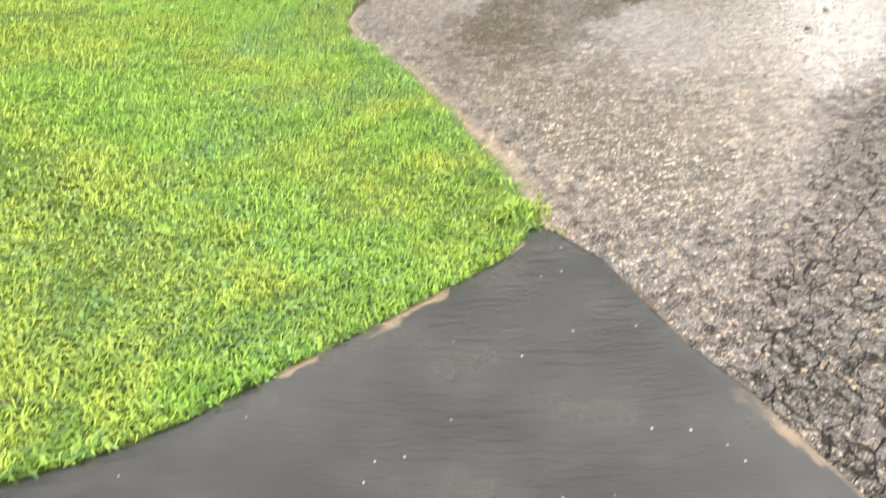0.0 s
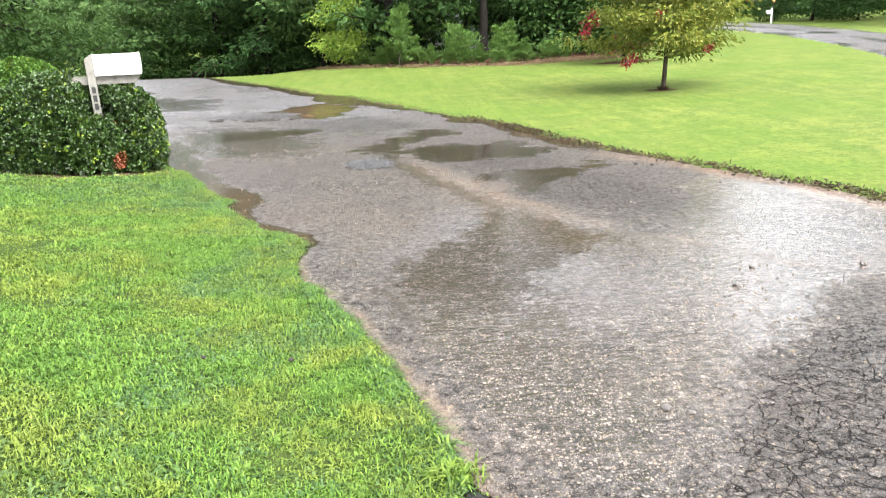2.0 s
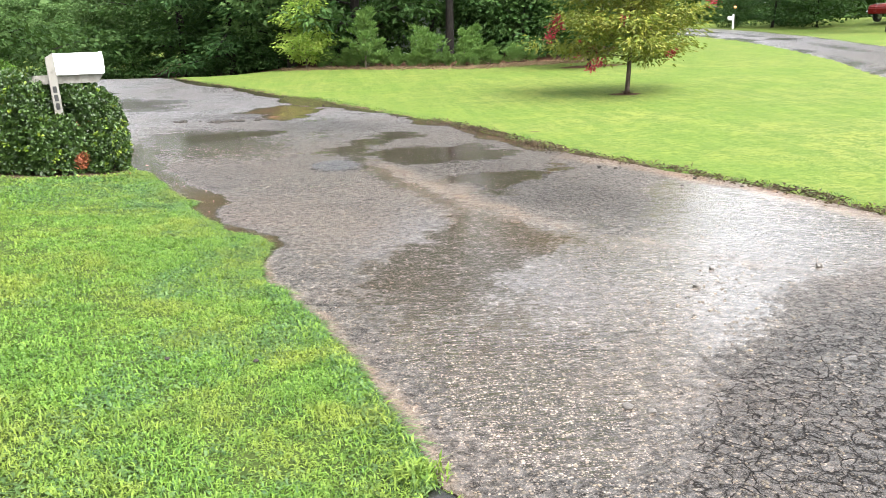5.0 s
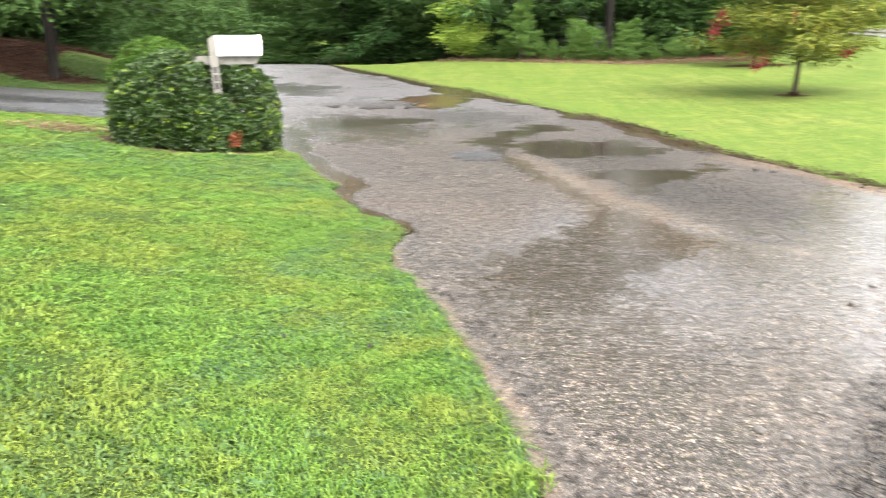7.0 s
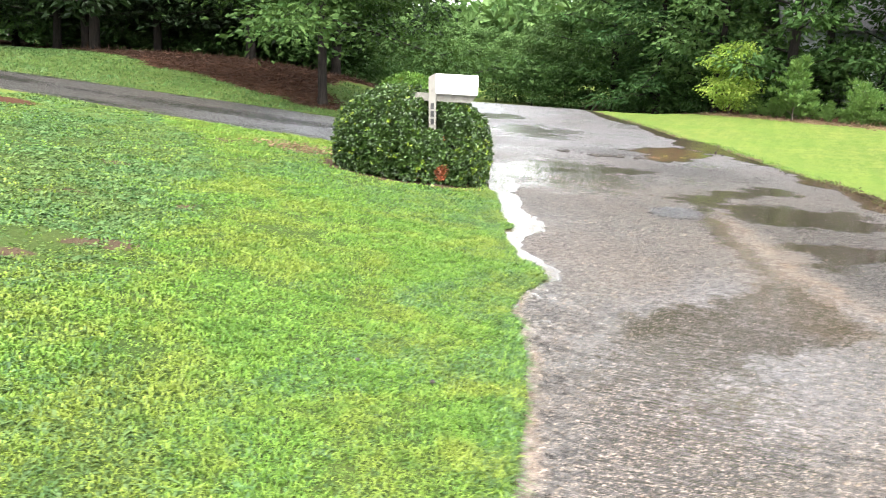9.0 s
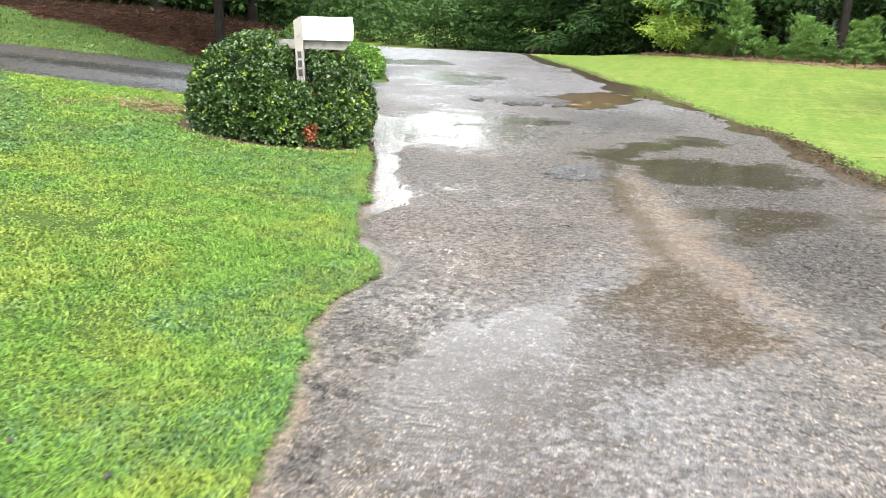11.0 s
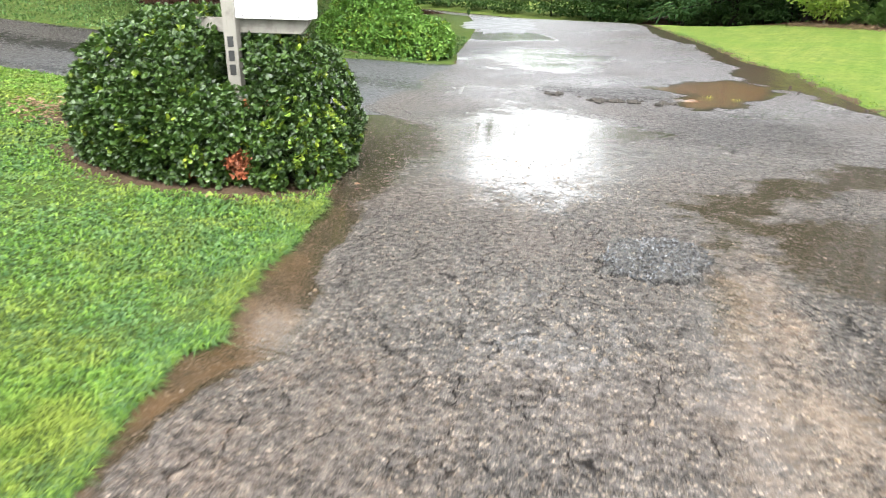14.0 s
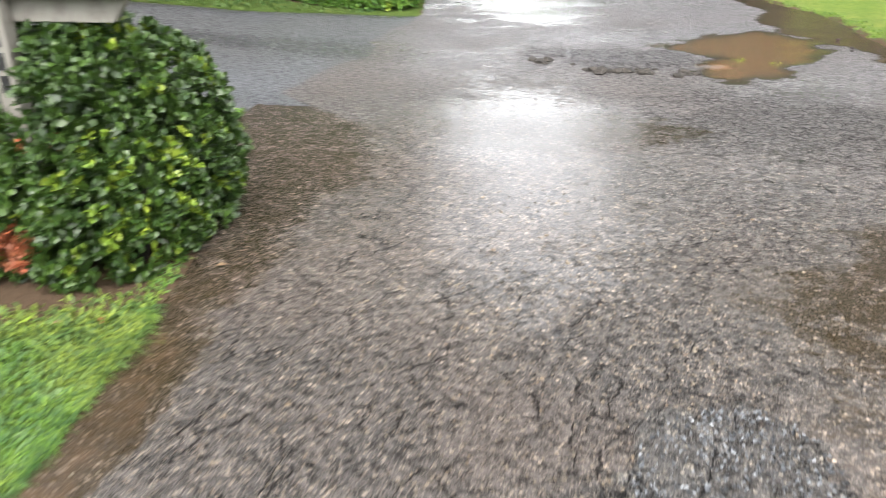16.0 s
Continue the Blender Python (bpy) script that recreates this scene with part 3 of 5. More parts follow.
def strip(name, near, far, lift, mat, n=120, m=24, label="", category="", seed=3, wobble=0.06, pale=0.4, pale_from=0.3):
    """A paved strip between two edge lines, draped over the land."""
    def along(pts, s):
        p = np.array(pts, float)
        c = np.concatenate([[0], np.cumsum(np.hypot(*np.diff(p, axis=0).T))])
        return np.interp(s * c[-1], c, p[:, 0]), np.interp(s * c[-1], c, p[:, 1])

    s = np.linspace(0, 1, n)
    ax, ay = along(near, s)
    bx, by = along(far, s)
    u = np.linspace(0, 1, m)[None, :]
    wob = wobble * fbm(s * 60, s * 0 + seed, 1.0, seed)[:, None]
    x = ax[:, None] * (1 - u) + bx[:, None] * u
    y = ay[:, None] * (1 - u) + by[:, None] * u + wob * (1 - 2 * u)
    z = height(x, y) + lift * step(s, 1.0, 0.93)[:, None] - 0.012 * step(s, 0.985, 1.0)[:, None]
    edge = np.minimum(u, 1 - u) + 0 * x
    z = np.where(edge <= 0, z - 0.05, z)
    i = np.arange(n * m).reshape(n, m)
    quads = np.stack([i[:-1, :-1], i[:-1, 1:], i[1:, 1:], i[1:, :-1]], -1).reshape(-1, 4)
    # pale lightens the strip's colour to imitate wet sheen, as on the road
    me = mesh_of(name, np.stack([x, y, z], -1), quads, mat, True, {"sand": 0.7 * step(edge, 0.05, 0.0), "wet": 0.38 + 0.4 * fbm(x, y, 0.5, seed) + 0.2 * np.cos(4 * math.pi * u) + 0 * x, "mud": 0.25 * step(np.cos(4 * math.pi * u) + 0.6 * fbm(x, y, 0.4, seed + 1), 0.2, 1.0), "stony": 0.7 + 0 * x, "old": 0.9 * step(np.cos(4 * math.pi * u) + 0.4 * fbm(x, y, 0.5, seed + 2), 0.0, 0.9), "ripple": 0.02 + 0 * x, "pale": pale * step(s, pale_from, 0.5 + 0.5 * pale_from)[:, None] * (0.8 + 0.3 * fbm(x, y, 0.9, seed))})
    ob = new(name, me)
    return tagged(ob, label, category, kind="structure")


def in_strip(x, y, near, far):
    """True inside the strip between two edge lines that run along y or x."""
    poly = list(near) + list(far)[::-1]
    inside = np.zeros(np.shape(x), bool)
    for (x0, y0), (x1, y1) in zip(poly, poly[1:] + poly[:1]):
        hit = ((y0 > y) != (y1 > y)) & (x < (x1 - x0) * (y - y0) / (y1 - y0 + 1e-12) + x0)
        inside ^= hit
    return inside


APRON = ((0.30, 2.92), (0.18, 2.71), (-0.08, 2.47), (-0.31, 2.26), (-0.50, 2.08), (-0.67, 1.92), (-0.90, 1.76), (-2.2, 1.25), (-6.0, 0.1), (-6.0, -8.0), (3.3, -8.0), (1.15, 0.0), (0.76, 1.56), (0.68, 1.94), (0.58, 2.17), (0.51, 2.45), (0.46, 2.64))


def in_poly(x, y, poly):
    return in_strip(x, y, poly, ())


STRAW_BANK = ((-27, 27.0), (-18.5, 21.4), (-14, 19.3), (-11.8, 18.7), (-9.6, 18.2), (-9.2, 19.3), (-10.8, 21.5), (-11.6, 25), (-12, 29), (-14, 44), (-60, 60), (-60, 30))


def straw_mask(x, y):
    """Where fallen pine needles cover the ground."""
    wx, wy = x + 0.35 * fbm(x, y, 0.8, 21), y + 0.35 * fbm(x, y, 0.8, 22)
    m = 1.0 * in_poly(wx, wy, STRAW_BANK)
    m = np.maximum(m, blob(x, y, -9.0, 18.35, 1.25, 1.0) * 1.6)
    m = np.maximum(m, blob(x, y, -10.1, 10.4, 0.9, 0.7) * 1.6)
    m = np.maximum(m, blob(x, y, 5.94, 17.75, 0.55, 0.45) * 1.5)
    m = np.maximum(m, blob(x, y, 7.9, 26.9, 1.6, 1.0) * 1.4)
    right_edge = np.interp(x, (-9, -4.4, 0.1, 4.4, 8, 12, 17), (43, 36.2, 33.1, 29.4, 29.7, 36.5, 60))
    woods = step(y - right_edge, -0.3, 0.9) * (x > -9) * (x < 17)
    return np.clip(np.maximum(m, woods), 0, 1)


def bare_mask(x, y):
    m = blob(x, y, -5.15, 10.95, 0.5, 0.6) * 1.2
    m = np.maximum(m, (blob(x, y, -3.50, 10.8, 1.36, 1.2) + 0.06 * fbm(x, y, 3.0, 67)) * 4)
    m = np.maximum(m, blob(x, y, -6.95, 19.15, 0.95, 1.1) * 3)
    m = np.maximum(m, blob(x, y, -3.0, 11.9, 0.6, 1.7, 20) * 3)
    for cx, cy, r in ((-3.74, 6.4, 0.42), (-3.16, 4.98, 0.34), (-4.46, 5.84, 0.5), (-3.2, 4.4, 0.3), (-6.1, 10.4, 0.42), (-5.45, 11.45, 0.45), (-5.3, 7.6, 0.4), (-1.07, 2.03, 0.14)):
        m = np.maximum(m, blob(x, y, cx, cy, r * 1.6, r * 1.1) * (0.75 + 0.8 * fbm(x, y, 4.5, 66)))
    gap_l, gap_r = road_left(y) - x, x - road_right(y)
    m = np.maximum(m, step(gap_l, 0.05, -0.02) * (gap_l > -1))
    m = np.maximum(m, step(gap_r + 0.1 * fbm(x, y, 2.5, 68), 0.36, 0.02) * (gap_r > -1) * 0.85)
    return np.clip(m, 0, 1)


def paved(x, y):
    return ((x > road_left(y)) & (x < road_right(y)) & (y > -12) & (y < 60)) | in_strip(x, y, DRIVE_NEAR, DRIVE_FAR) | in_strip(x, y, CROSS_NEAR, CROSS_FAR) | in_poly(x, y, APRON)


def build_ground():
    xs = np.unique(np.concatenate([np.geomspace(45, 1800, 14), -np.geomspace(45, 1800, 14), np.arange(-45, 45, 0.8), np.arange(-24, 26, 0.3), np.arange(-6.89, 1.2, 0.17), [-0.03, 0.03]]).round(3))
    ys = np.unique(np.concatenate([np.geomspace(75, 1800, 12), -np.geomspace(15, 1800, 14), np.arange(-15, 75, 0.8), np.arange(0, 45, 0.3), np.arange(1.2, 13.5, 0.13)]).round(3))
    x, y = np.meshgrid(xs, ys)
    # one line of the grid runs along the lawn's edge
    x = x + np.clip(road_left(y), -3.5, 0.8) * np.exp(-((x / 22) ** 2))
    z = height(x, y) + 0.012 * fbm(x, y, 1.3, 2) * (np.abs(x) < 40)
    lip = np.abs(x - road_left(y)) < 0.15
    z = np.where(paved(x, y), height(x, y) - np.where(lip & (y > 3.2) & (y < 12.5), 0.004, 0.05), z)
    n, m = x.shape
    i = np.arange(n * m).reshape(n, m)
    quads = np.stack([i[:-1, :-1], i[:-1, 1:], i[1:, 1:], i[1:, :-1]], -1).reshape(-1, 4)
    # darkened left lawn; beyond the drive the mask paints in tree shade
    me = mesh_of("ground", np.stack([x, y, z], -1), quads, M_LAWN, True, {"straw": straw_mask(x, y), "bare": bare_mask(x, y), "thatch_shade": np.maximum(step(x, -11, -8) * step(y, 14, 9), 0.75 * step(y, 14.5, 15.5) * (y < 60)) * (x < road_left(y))})
    tagged(new("ground", me), "rain-soaked mown lawn with bare soil and pine straw", "lawn", kind="structure")


SAND_LINE = ((0.30, 11.1), (0.57, 10.2), (0.86, 9.0), (1.22, 7.95), (1.58, 7.12), (1.88, 6.52), (2.33, 5.85), (2.8, 5.2), (3.4, 4.4))
# standing water and wet films, as outlines on the road
MURKY = ((-0.20, 11.45), (0.12, 10.55), (0.25, 9.7), (0.48, 8.95), (0.72, 8.3), (0.82, 7.45), (0.74, 6.95), (0.36, 6.35), (0.0, 5.85), (0.05, 5.0), (0.42, 4.45), (1.0, 5.0), (1.42, 5.8), (1.75, 6.4), (1.45, 7.1), (1.1, 7.95), (0.78, 8.9), (0.5, 10.1), (0.3, 11.2))
ARM = ((-0.28, 11.5), (0.05, 12.5), (0.85, 13.6), (1.6, 13.1), (1.0, 12.75), (0.55, 12.1), (0.4, 11.5), (0.9, 11.75), (1.9, 11.85), (2.2, 11.0), (1.9, 10.45), (1.3, 10.2), (0.7, 10.15), (0.3, 10.9))
HOLLOW = ((1.05, 9.35), (1.5, 9.5), (2.2, 9.55), (2.55, 10.1), (2.4, 9.2), (1.9, 8.6), (1.55, 7.85), (1.2, 8.3))
SANDY = ((0.2, 10.75), (0.36, 10.65), (0.7, 10.2), (0.82, 9.6), (1.0, 8.95), (1.2, 8.5), (1.4, 7.7), (1.6, 7.1), (1.35, 7.0), (1.05, 7.6), (0.82, 8.2), (0.6, 8.8), (0.38, 9.5), (0.3, 10.1))
POOL = ((-1.9, 17.55), (-1.7, 18.5), (-1.1, 19.15), (-0.5, 18.6), (-0.2, 18.05), (-0.45, 16.95), (-0.9, 15.7), (-1.3, 16.4), (-1.32, 17.1))
FLOW = ((0.36, 2.95), (0.02, 4.4), (0.1, 5.1), (0.6, 6.2), (1.5, 6.9), (2.2, 6.3), (2.75, 8.0), (3.3, 9.0), (4.05, 7.2), (4.6, 5.6), (3.6, 5.2), (2.7, 4.7), (1.9, 3.9), (1.35, 2.9), (0.8, 2.6))


def depth_in(x, y, poly):
    """Distance to an outline: positive inside it, negative outside."""
    d = near_line(x, y, tuple(poly) + (poly[0],))
    return np.where(in_poly(x, y, poly), d, -d)


def build_road():
    ys = np.unique(np.concatenate([np.arange(-12, 1, 0.4), np.arange(1, 17, 0.05), np.arange(17, 26, 0.1), np.arange(26, 60.1, 0.3)]).round(3))
    u = np.concatenate([[0, 0.002], np.linspace(0.012, 0.988, 100), [0.998, 1]])[None, :]
    l = road_left(ys) + 0.03 * fbm(ys, ys * 0, 2.3, 4) + 0.02 * fbm(ys, ys * 0, 9.0, 6)
    r = road_right(ys) + 0.06 * fbm(ys, ys * 0 + 7, 1.9, 5)
    x = l[:, None] * (1 - u) + r[:, None] * u
    y = ys[:, None] + 0 * x
    dl, dr = x - l[:, None], r[:, None] - x
    n1, n2, n3 = fbm(x, y, 0.9, 11), fbm(x, y, 3.2, 12), fbm(x, y, 8.0, 13)
    X = x + 0.07 * fbm(x, y, 2.0, 81) + 0.04 * n3
    Y = y + 0.10 * fbm(x, y, 2.0, 83) + 0.05 * fbm(x, y, 7.0, 84)
    # murky water along the verge, down to the mouth of the drive
    strip_w = np.interp(y, (5.5, 6.0, 6.4, 6.65, 7.1, 7.5, 8.0, 8.3, 8.6, 9.1, 9.55, 10.05, 10.5, 11.4, 12.0, 12.5, 13.1, 13.5, 13.9), (0.0, 0.04, 0.06, 0.14, 0.21, 0.09, 0.20, 0.30, 0.38, 0.36, 0.24, 0.32, 0.30, 0.52, 0.85, 1.05, 1.2, 0.8, -0.2))
    strip_w = np.where(y < 5.5, 0.01, strip_w) + 0.03 * n2 + 0.02 * n3
    soften = np.interp(y, (9.5, 11, 13), (0.07, 0.16, 0.3))
    verge = step(strip_w - dl + 0.1 * n2 * (y > 10), -soften, soften)
    murky = step(depth_in(X, Y, MURKY) + 0.14 * n2 + 0.10 * n3, -0.26, 0.26)
    arm = step(depth_in(X, Y, ARM) + 0.20 * n2 + 0.15 * n3, -0.26, 0.22)
    hollow = step(depth_in(X, Y, HOLLOW) + 0.20 * n2 + 0.15 * n3, -0.26, 0.24)
    pool = step(depth_in(X, Y, POOL) + 0.16 * n2 + 0.10 * n3, -0.16, 0.18)
    flow = step(depth_in(X, Y, FLOW) + 0.12 * n1, -0.35, 0.35)
    mirror = step(blob(X, Y, -1.95, 13.1, 1.6, 3.1, 20) + 0.12 * n1 + 0.1 * n2, -0.35, 0.75)
    far1 = step(blob(X, Y, -4.6, 20.4, 1.7, 3.0, 20) + 0.3 * n1 + 0.25 * n2, -0.3, 0.8)
    far2 = step(blob(X, Y, -7.2, 24.8, 1.6, 1.9, 22) + 0.2 * n1, -0.1, 0.4)
    band = step(blob(X, Y, -1.75, 13.75, 1.25, 0.62, 24) + 0.25 * n2 + 0.12 * n3, -0.15, 0.45)
    loose = 0.5 * step(fbm(X * 0.6, Y * 0.35, 1.0, 85), -0.1, 0.5) * step(y, 13, 16)
    muddy_edge = step(np.interp(y, (10, 13, 16, 18, 20, 22, 25, 32), (0.25, 0.32, 0.35, 0.5, 0.8, 0.7, 0.5, 0.4)) + 0.35 * fbm(X, Y * 0.6, 0.9, 87) + 0.15 * n2 - dr, -0.1, 0.12) * step(y, 10, 11.5)
    lower = step(depth_in(X, Y, FLOW), -0.1, 0.3) * step(y, 6.2, 4.4) * step(x, 2.0, 1.0)
    damp = 0.34 + 0.16 * n1 + 0.12 * n2
    wet = np.maximum.reduce([damp, verge * 1.35, murky * 0.96, arm * 0.88, hollow * 0.86, pool * 1.3, flow * np.interp(x, (1.0, 2.2), (0.60, 0.80)), mirror * 0.82, lower * 0.86, far1 * 0.92, far2 * 0.85, band * 0.9, loose, 0.85 * muddy_edge])
    # dark, cracked older surface
    old = step(np.interp(x, (0.6, 1.2, 1.6, 2.1, 2.6, 3.2, 6), (1.9, 2.8, 3.7, 4.05, 4.55, 4.75, 4.9)) - y + 0.25 * n1 + 0.15 * n2, -0.15, 0.3)
    wet = wet * (1 - 0.32 * step(np.interp(x, (0.6, 1.2, 1.6, 2.1, 2.6, 3.2, 6), (1.9, 2.8, 3.7, 4.05, 4.55, 4.75, 4.9)) - y + 0.4 * n1 + 0.3 * n2, -0.5, 0.6))
    beyond = x - np.interp(y, [q[1] for q in SAND_LINE][::-1], [q[0] for q in SAND_LINE][::-1])
    old = np.maximum(old, 0.8 * step(beyond + 0.1 * n2, 0.15, 0.4) * step(y, 5.8, 7.2) * step(y, 12.5, 10.5) * step(beyond + 0.3 * n1, 2.0, 1.2))
    old = np.maximum(old, step(blob(X, Y, -2.05, 16.6, 1.0, 0.65, 6) + 0.3 * n2, -0.1, 0.4))
    old = np.maximum(old, 0.85 * step(blob(X, Y, -0.25, 14.7, 1.15, 1.3, 15) + 0.35 * n2 + 0.2 * n3, -0.1, 0.6))
    line = near_line(X, Y, SAND_LINE)
    on_line = step(np.interp(y, (5, 6.5, 7.2, 8.5, 10, 11), (0.03, 0.06, 0.11, 0.12, 0.09, 0.03)) + 0.12 * n2 + 0.05 * n3 - line, -0.14, 0.16) * step(y, 11.6, 10.8)
    sand = np.interp(y, (5, 6.5, 7.5), (0.5, 0.75, 0.85)) * on_line
    sandy = step(depth_in(X, Y, SANDY) + 0.08 * n2 + 0.04 * n3, -0.12, 0.14)
    sand = np.maximum(sand, 0.62 * sandy)
    sand = np.maximum(sand, 0.62 * step(0.42 - near_line(X, Y, ((0.95, 8.6), (1.15, 7.2), (1.3, 6.4))) + 0.15 * n2, -0.2, 0.2))
    sand = np.maximum(sand, 1.0 * step(0.36 + 0.2 * n2 - dr, -0.2, 0.25) * step(y, 13, 9))
    sand = np.maximum(sand, 0.9 * step(0.11 + 0.05 * n2 - dl, -0.05, 0.08) * step(y, 6.6, 6.0) * step(y, 2.6, 2.9))
    sand = np.maximum(sand, 0.4 * step(blob(x, y, -0.3, 7.3, 0.9, 2.0, 20) + 0.3 * n2, 0, 0.4))
    # settled mud; band and verge end also painted dark for mirrored trees and shrub
    mud = np.maximum.reduce([pool * 1.2, verge * np.interp(y, (6, 9, 10.3, 11.2, 13), (1.05, 0.95, 0.78, 0.56, 0.52)), 1.05 * muddy_edge, 0.60 * arm, 0.60 * hollow, 0.58 * murky, 0.58 * band, 0.42 * step(blob(X, Y, 0.6, 4.9, 0.8, 1.5, 10) + 0.2 * n2, -0.1, 0.6)])
    sand = np.maximum(sand, 0.16 * step(y, 8.5, 5.5) * (1 - old))
    mud = mud * (1 - 0.75 * np.maximum(on_line * (1 - 0.5 * sandy), 0.45 * sandy))
    wet = wet * (1 - 0.25 * on_line * (1 - sandy))
    stony = np.clip(np.interp(y, (3, 6, 9, 16), (0.62, 0.62, 0.85, 0.8)) + 0.3 * n1 + 0.25 * old, 0, 1)
    cracked = np.clip(1.0 * old + 0.55 * step(blob(x, y, -0.8, 11.5, 2.6, 5.5), 0, 0.4), 0, 1)
    cracked = np.maximum(cracked, 0.12 + 0.2 * n1)
    ripple = np.clip(0.22 * flow + 1.0 * lower + 0.10 * murky + 0.08 * arm, 0.02, 1)
    ripple = ripple * (1 - 0.75 * murky)
    ripple = np.where(verge > 0.5, 0.07, np.where(mirror + pool > 0.5, 0.04, np.maximum(ripple, 0.06)))
    z = dip(x, y) + 0.006 + 0.006 * n1 * (y < 30) - 0.008 * pool - 0.006 * verge
    # the broken lip of an old repair
    z = z + 0.022 * step(blob(x, y, -2.1, 16.75, 1.0, 0.5, 6) + 0.3 * n2, 0, 0.12)
    n, m = x.shape
    i = np.arange(n * m).reshape(n, m)
    quads = np.stack([i[:-1, :-1], i[:-1, 1:], i[1:, 1:], i[1:, :-1]], -1).reshape(-1, 4)
    # pale paints sky sheen onto the far road and the near wash
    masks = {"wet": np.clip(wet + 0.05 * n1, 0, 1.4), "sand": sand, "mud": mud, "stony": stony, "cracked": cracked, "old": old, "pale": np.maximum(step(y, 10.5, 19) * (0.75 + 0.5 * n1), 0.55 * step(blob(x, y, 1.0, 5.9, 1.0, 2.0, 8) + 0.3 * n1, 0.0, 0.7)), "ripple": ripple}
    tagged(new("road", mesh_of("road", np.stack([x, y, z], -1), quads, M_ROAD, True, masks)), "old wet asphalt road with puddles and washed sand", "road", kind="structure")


def build_apron():
    """The sealed apron: columns running back from its edge along the lawn and the road."""
    top_x, top_y = (-6.0, -2.2, -0.90, -0.67, -0.50, -0.31, -0.08, 0.18, 0.30, 0.47, 0.52, 0.59, 0.69, 0.80, 1.2, 3.35), (0.1, 1.25, 1.76, 1.92, 2.08, 2.26, 2.47, 2.71, 2.93, 2.65, 2.46, 2.18, 1.95, 1.58, 0.0, -7.9)
    xs = np.unique(np.concatenate([np.arange(-6, -2, 0.2), np.arange(-2, 1.3, 0.025), np.arange(1.3, 3.36, 0.06)]).round(3))
    v = np.concatenate([[0, 0.0015], np.linspace(0.004, 0.25, 60), np.linspace(0.27, 1, 25)])[:, None]
    edge = np.interp(xs, top_x, top_y) + 0.015 * fbm(xs, xs * 0, 6.0, 4) + 0.01 * fbm(xs, xs * 0, 20.0, 5)
    x = xs[None, :] + 0 * v
    y = edge[None, :] * (1 - v) - 8.0 * v
    rim = near_line(x, y, APRON[:8])
    rim2 = near_line(x, y, ((0.30, 2.93), (0.47, 2.65), (0.59, 2.18), (0.80, 1.58), (1.2, 0.0)))
    z = height(x, y) + 0.019 - 0.012 * step(rim, 0.08, 0.0)
    z = np.where(v <= 0, z - 0.05, z)
    n, m = x.shape
    i = np.arange(n * m).reshape(n, m)
    quads = np.stack([i[:-1, :-1], i[1:, :-1], i[1:, 1:], i[:-1, 1:]], -1).reshape(-1, 4)
    sand = np.maximum(step(rim + 0.07 * fbm(x, y, 4, 8) + 0.04 * fbm(x, y, 14, 8), 0.05, 0.0), 0.75 * step(rim2 + 0.05 * fbm(x, y, 5, 9), 0.05, 0.0) * step(y, 2.3, 1.7))
    tagged(new("driveway", mesh_of("driveway", np.stack([x, y, z], -1), quads, M_APRON, True, {"sand": sand})), "freshly sealed black asphalt driveway apron", "driveway", kind="structure")


build_ground()
build_road()
build_apron()
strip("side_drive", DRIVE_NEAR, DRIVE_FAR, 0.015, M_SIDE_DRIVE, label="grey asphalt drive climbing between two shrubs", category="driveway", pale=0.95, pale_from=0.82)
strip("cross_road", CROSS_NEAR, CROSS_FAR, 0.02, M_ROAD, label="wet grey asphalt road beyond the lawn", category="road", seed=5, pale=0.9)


# ---- grass ----
def blades(rng, x, y, length, width, lean=0.6):
    """Verts and triangles of bent grass blades standing on the land."""
    n = len(x)
    z = height(x, y) - 0.005
    base = np.stack([x, y, z], 1)
    a = rng.uniform(0, 2 * np.pi, n)
    out = np.stack([np.cos(a), np.sin(a), np.zeros(n)], 1)
    side = np.stack([-np.sin(a), np.cos(a), np.zeros(n)], 1)
    L = (length * rng.uniform(0.45, 1.35, n))[:, None]
    W = (width * rng.uniform(0.6, 1.4, n))[:, None]
    ln = (lean * rng.uniform(0.3, 1.6, n))[:, None]
    mid = base + out * L * 0.35 * ln + np.array([0, 0, 1.0]) * L * 0.55
    tip = base + out * L * ln + np.array([0, 0, 1.0]) * L * np.maximum(0.25, 0.95 - 0.45 * ln)
    v = np.stack([base - side * W * 0.4, base + side * W * 0.4, mid + side * W * 0.5, mid - side * W * 0.5, tip], 1).reshape(-1, 3)
    i = np.arange(n)[:, None] * 5
    t = np.concatenate([i + np.array([[0, 1, 2]]), i + np.array([[0, 2, 3]]), i + np.array([[3, 2, 4]])], 1).reshape(-1, 3)
    return v, t


def cool_mask(x, y):
    """The thin, weedy part of the lawn towards the drive, and patches elsewhere."""
    edge = np.interp(y, (3.0, 3.7, 5, 6, 8, 9.7, 11, 13), (-2.2, -2.6, -2.9, -3.3, -4.3, -5.5, -7.2, -9.5))
    m = (0.97 + 0.2 * fbm(x, y, 2.4, 65)) * step(edge - x + 0.35 * fbm(x, y, 1.1, 61), -0.25, 0.35) * step(y, 1.5, 3.0)
    m = np.maximum(m, 0.62 * step(fbm(x, y, 0.75, 62) + 0.3 * fbm(x, y, 3.0, 63), 0.10, 0.4))
    m = np.maximum(m, 0.7 * step(y + 0.5 * fbm(x, y, 1.0, 64), 7.6, 8.8) * step(x, -6, -4.5))
    return np.maximum(m, 0.3 * step(y, 4.2, 2.6) * (x < 1))


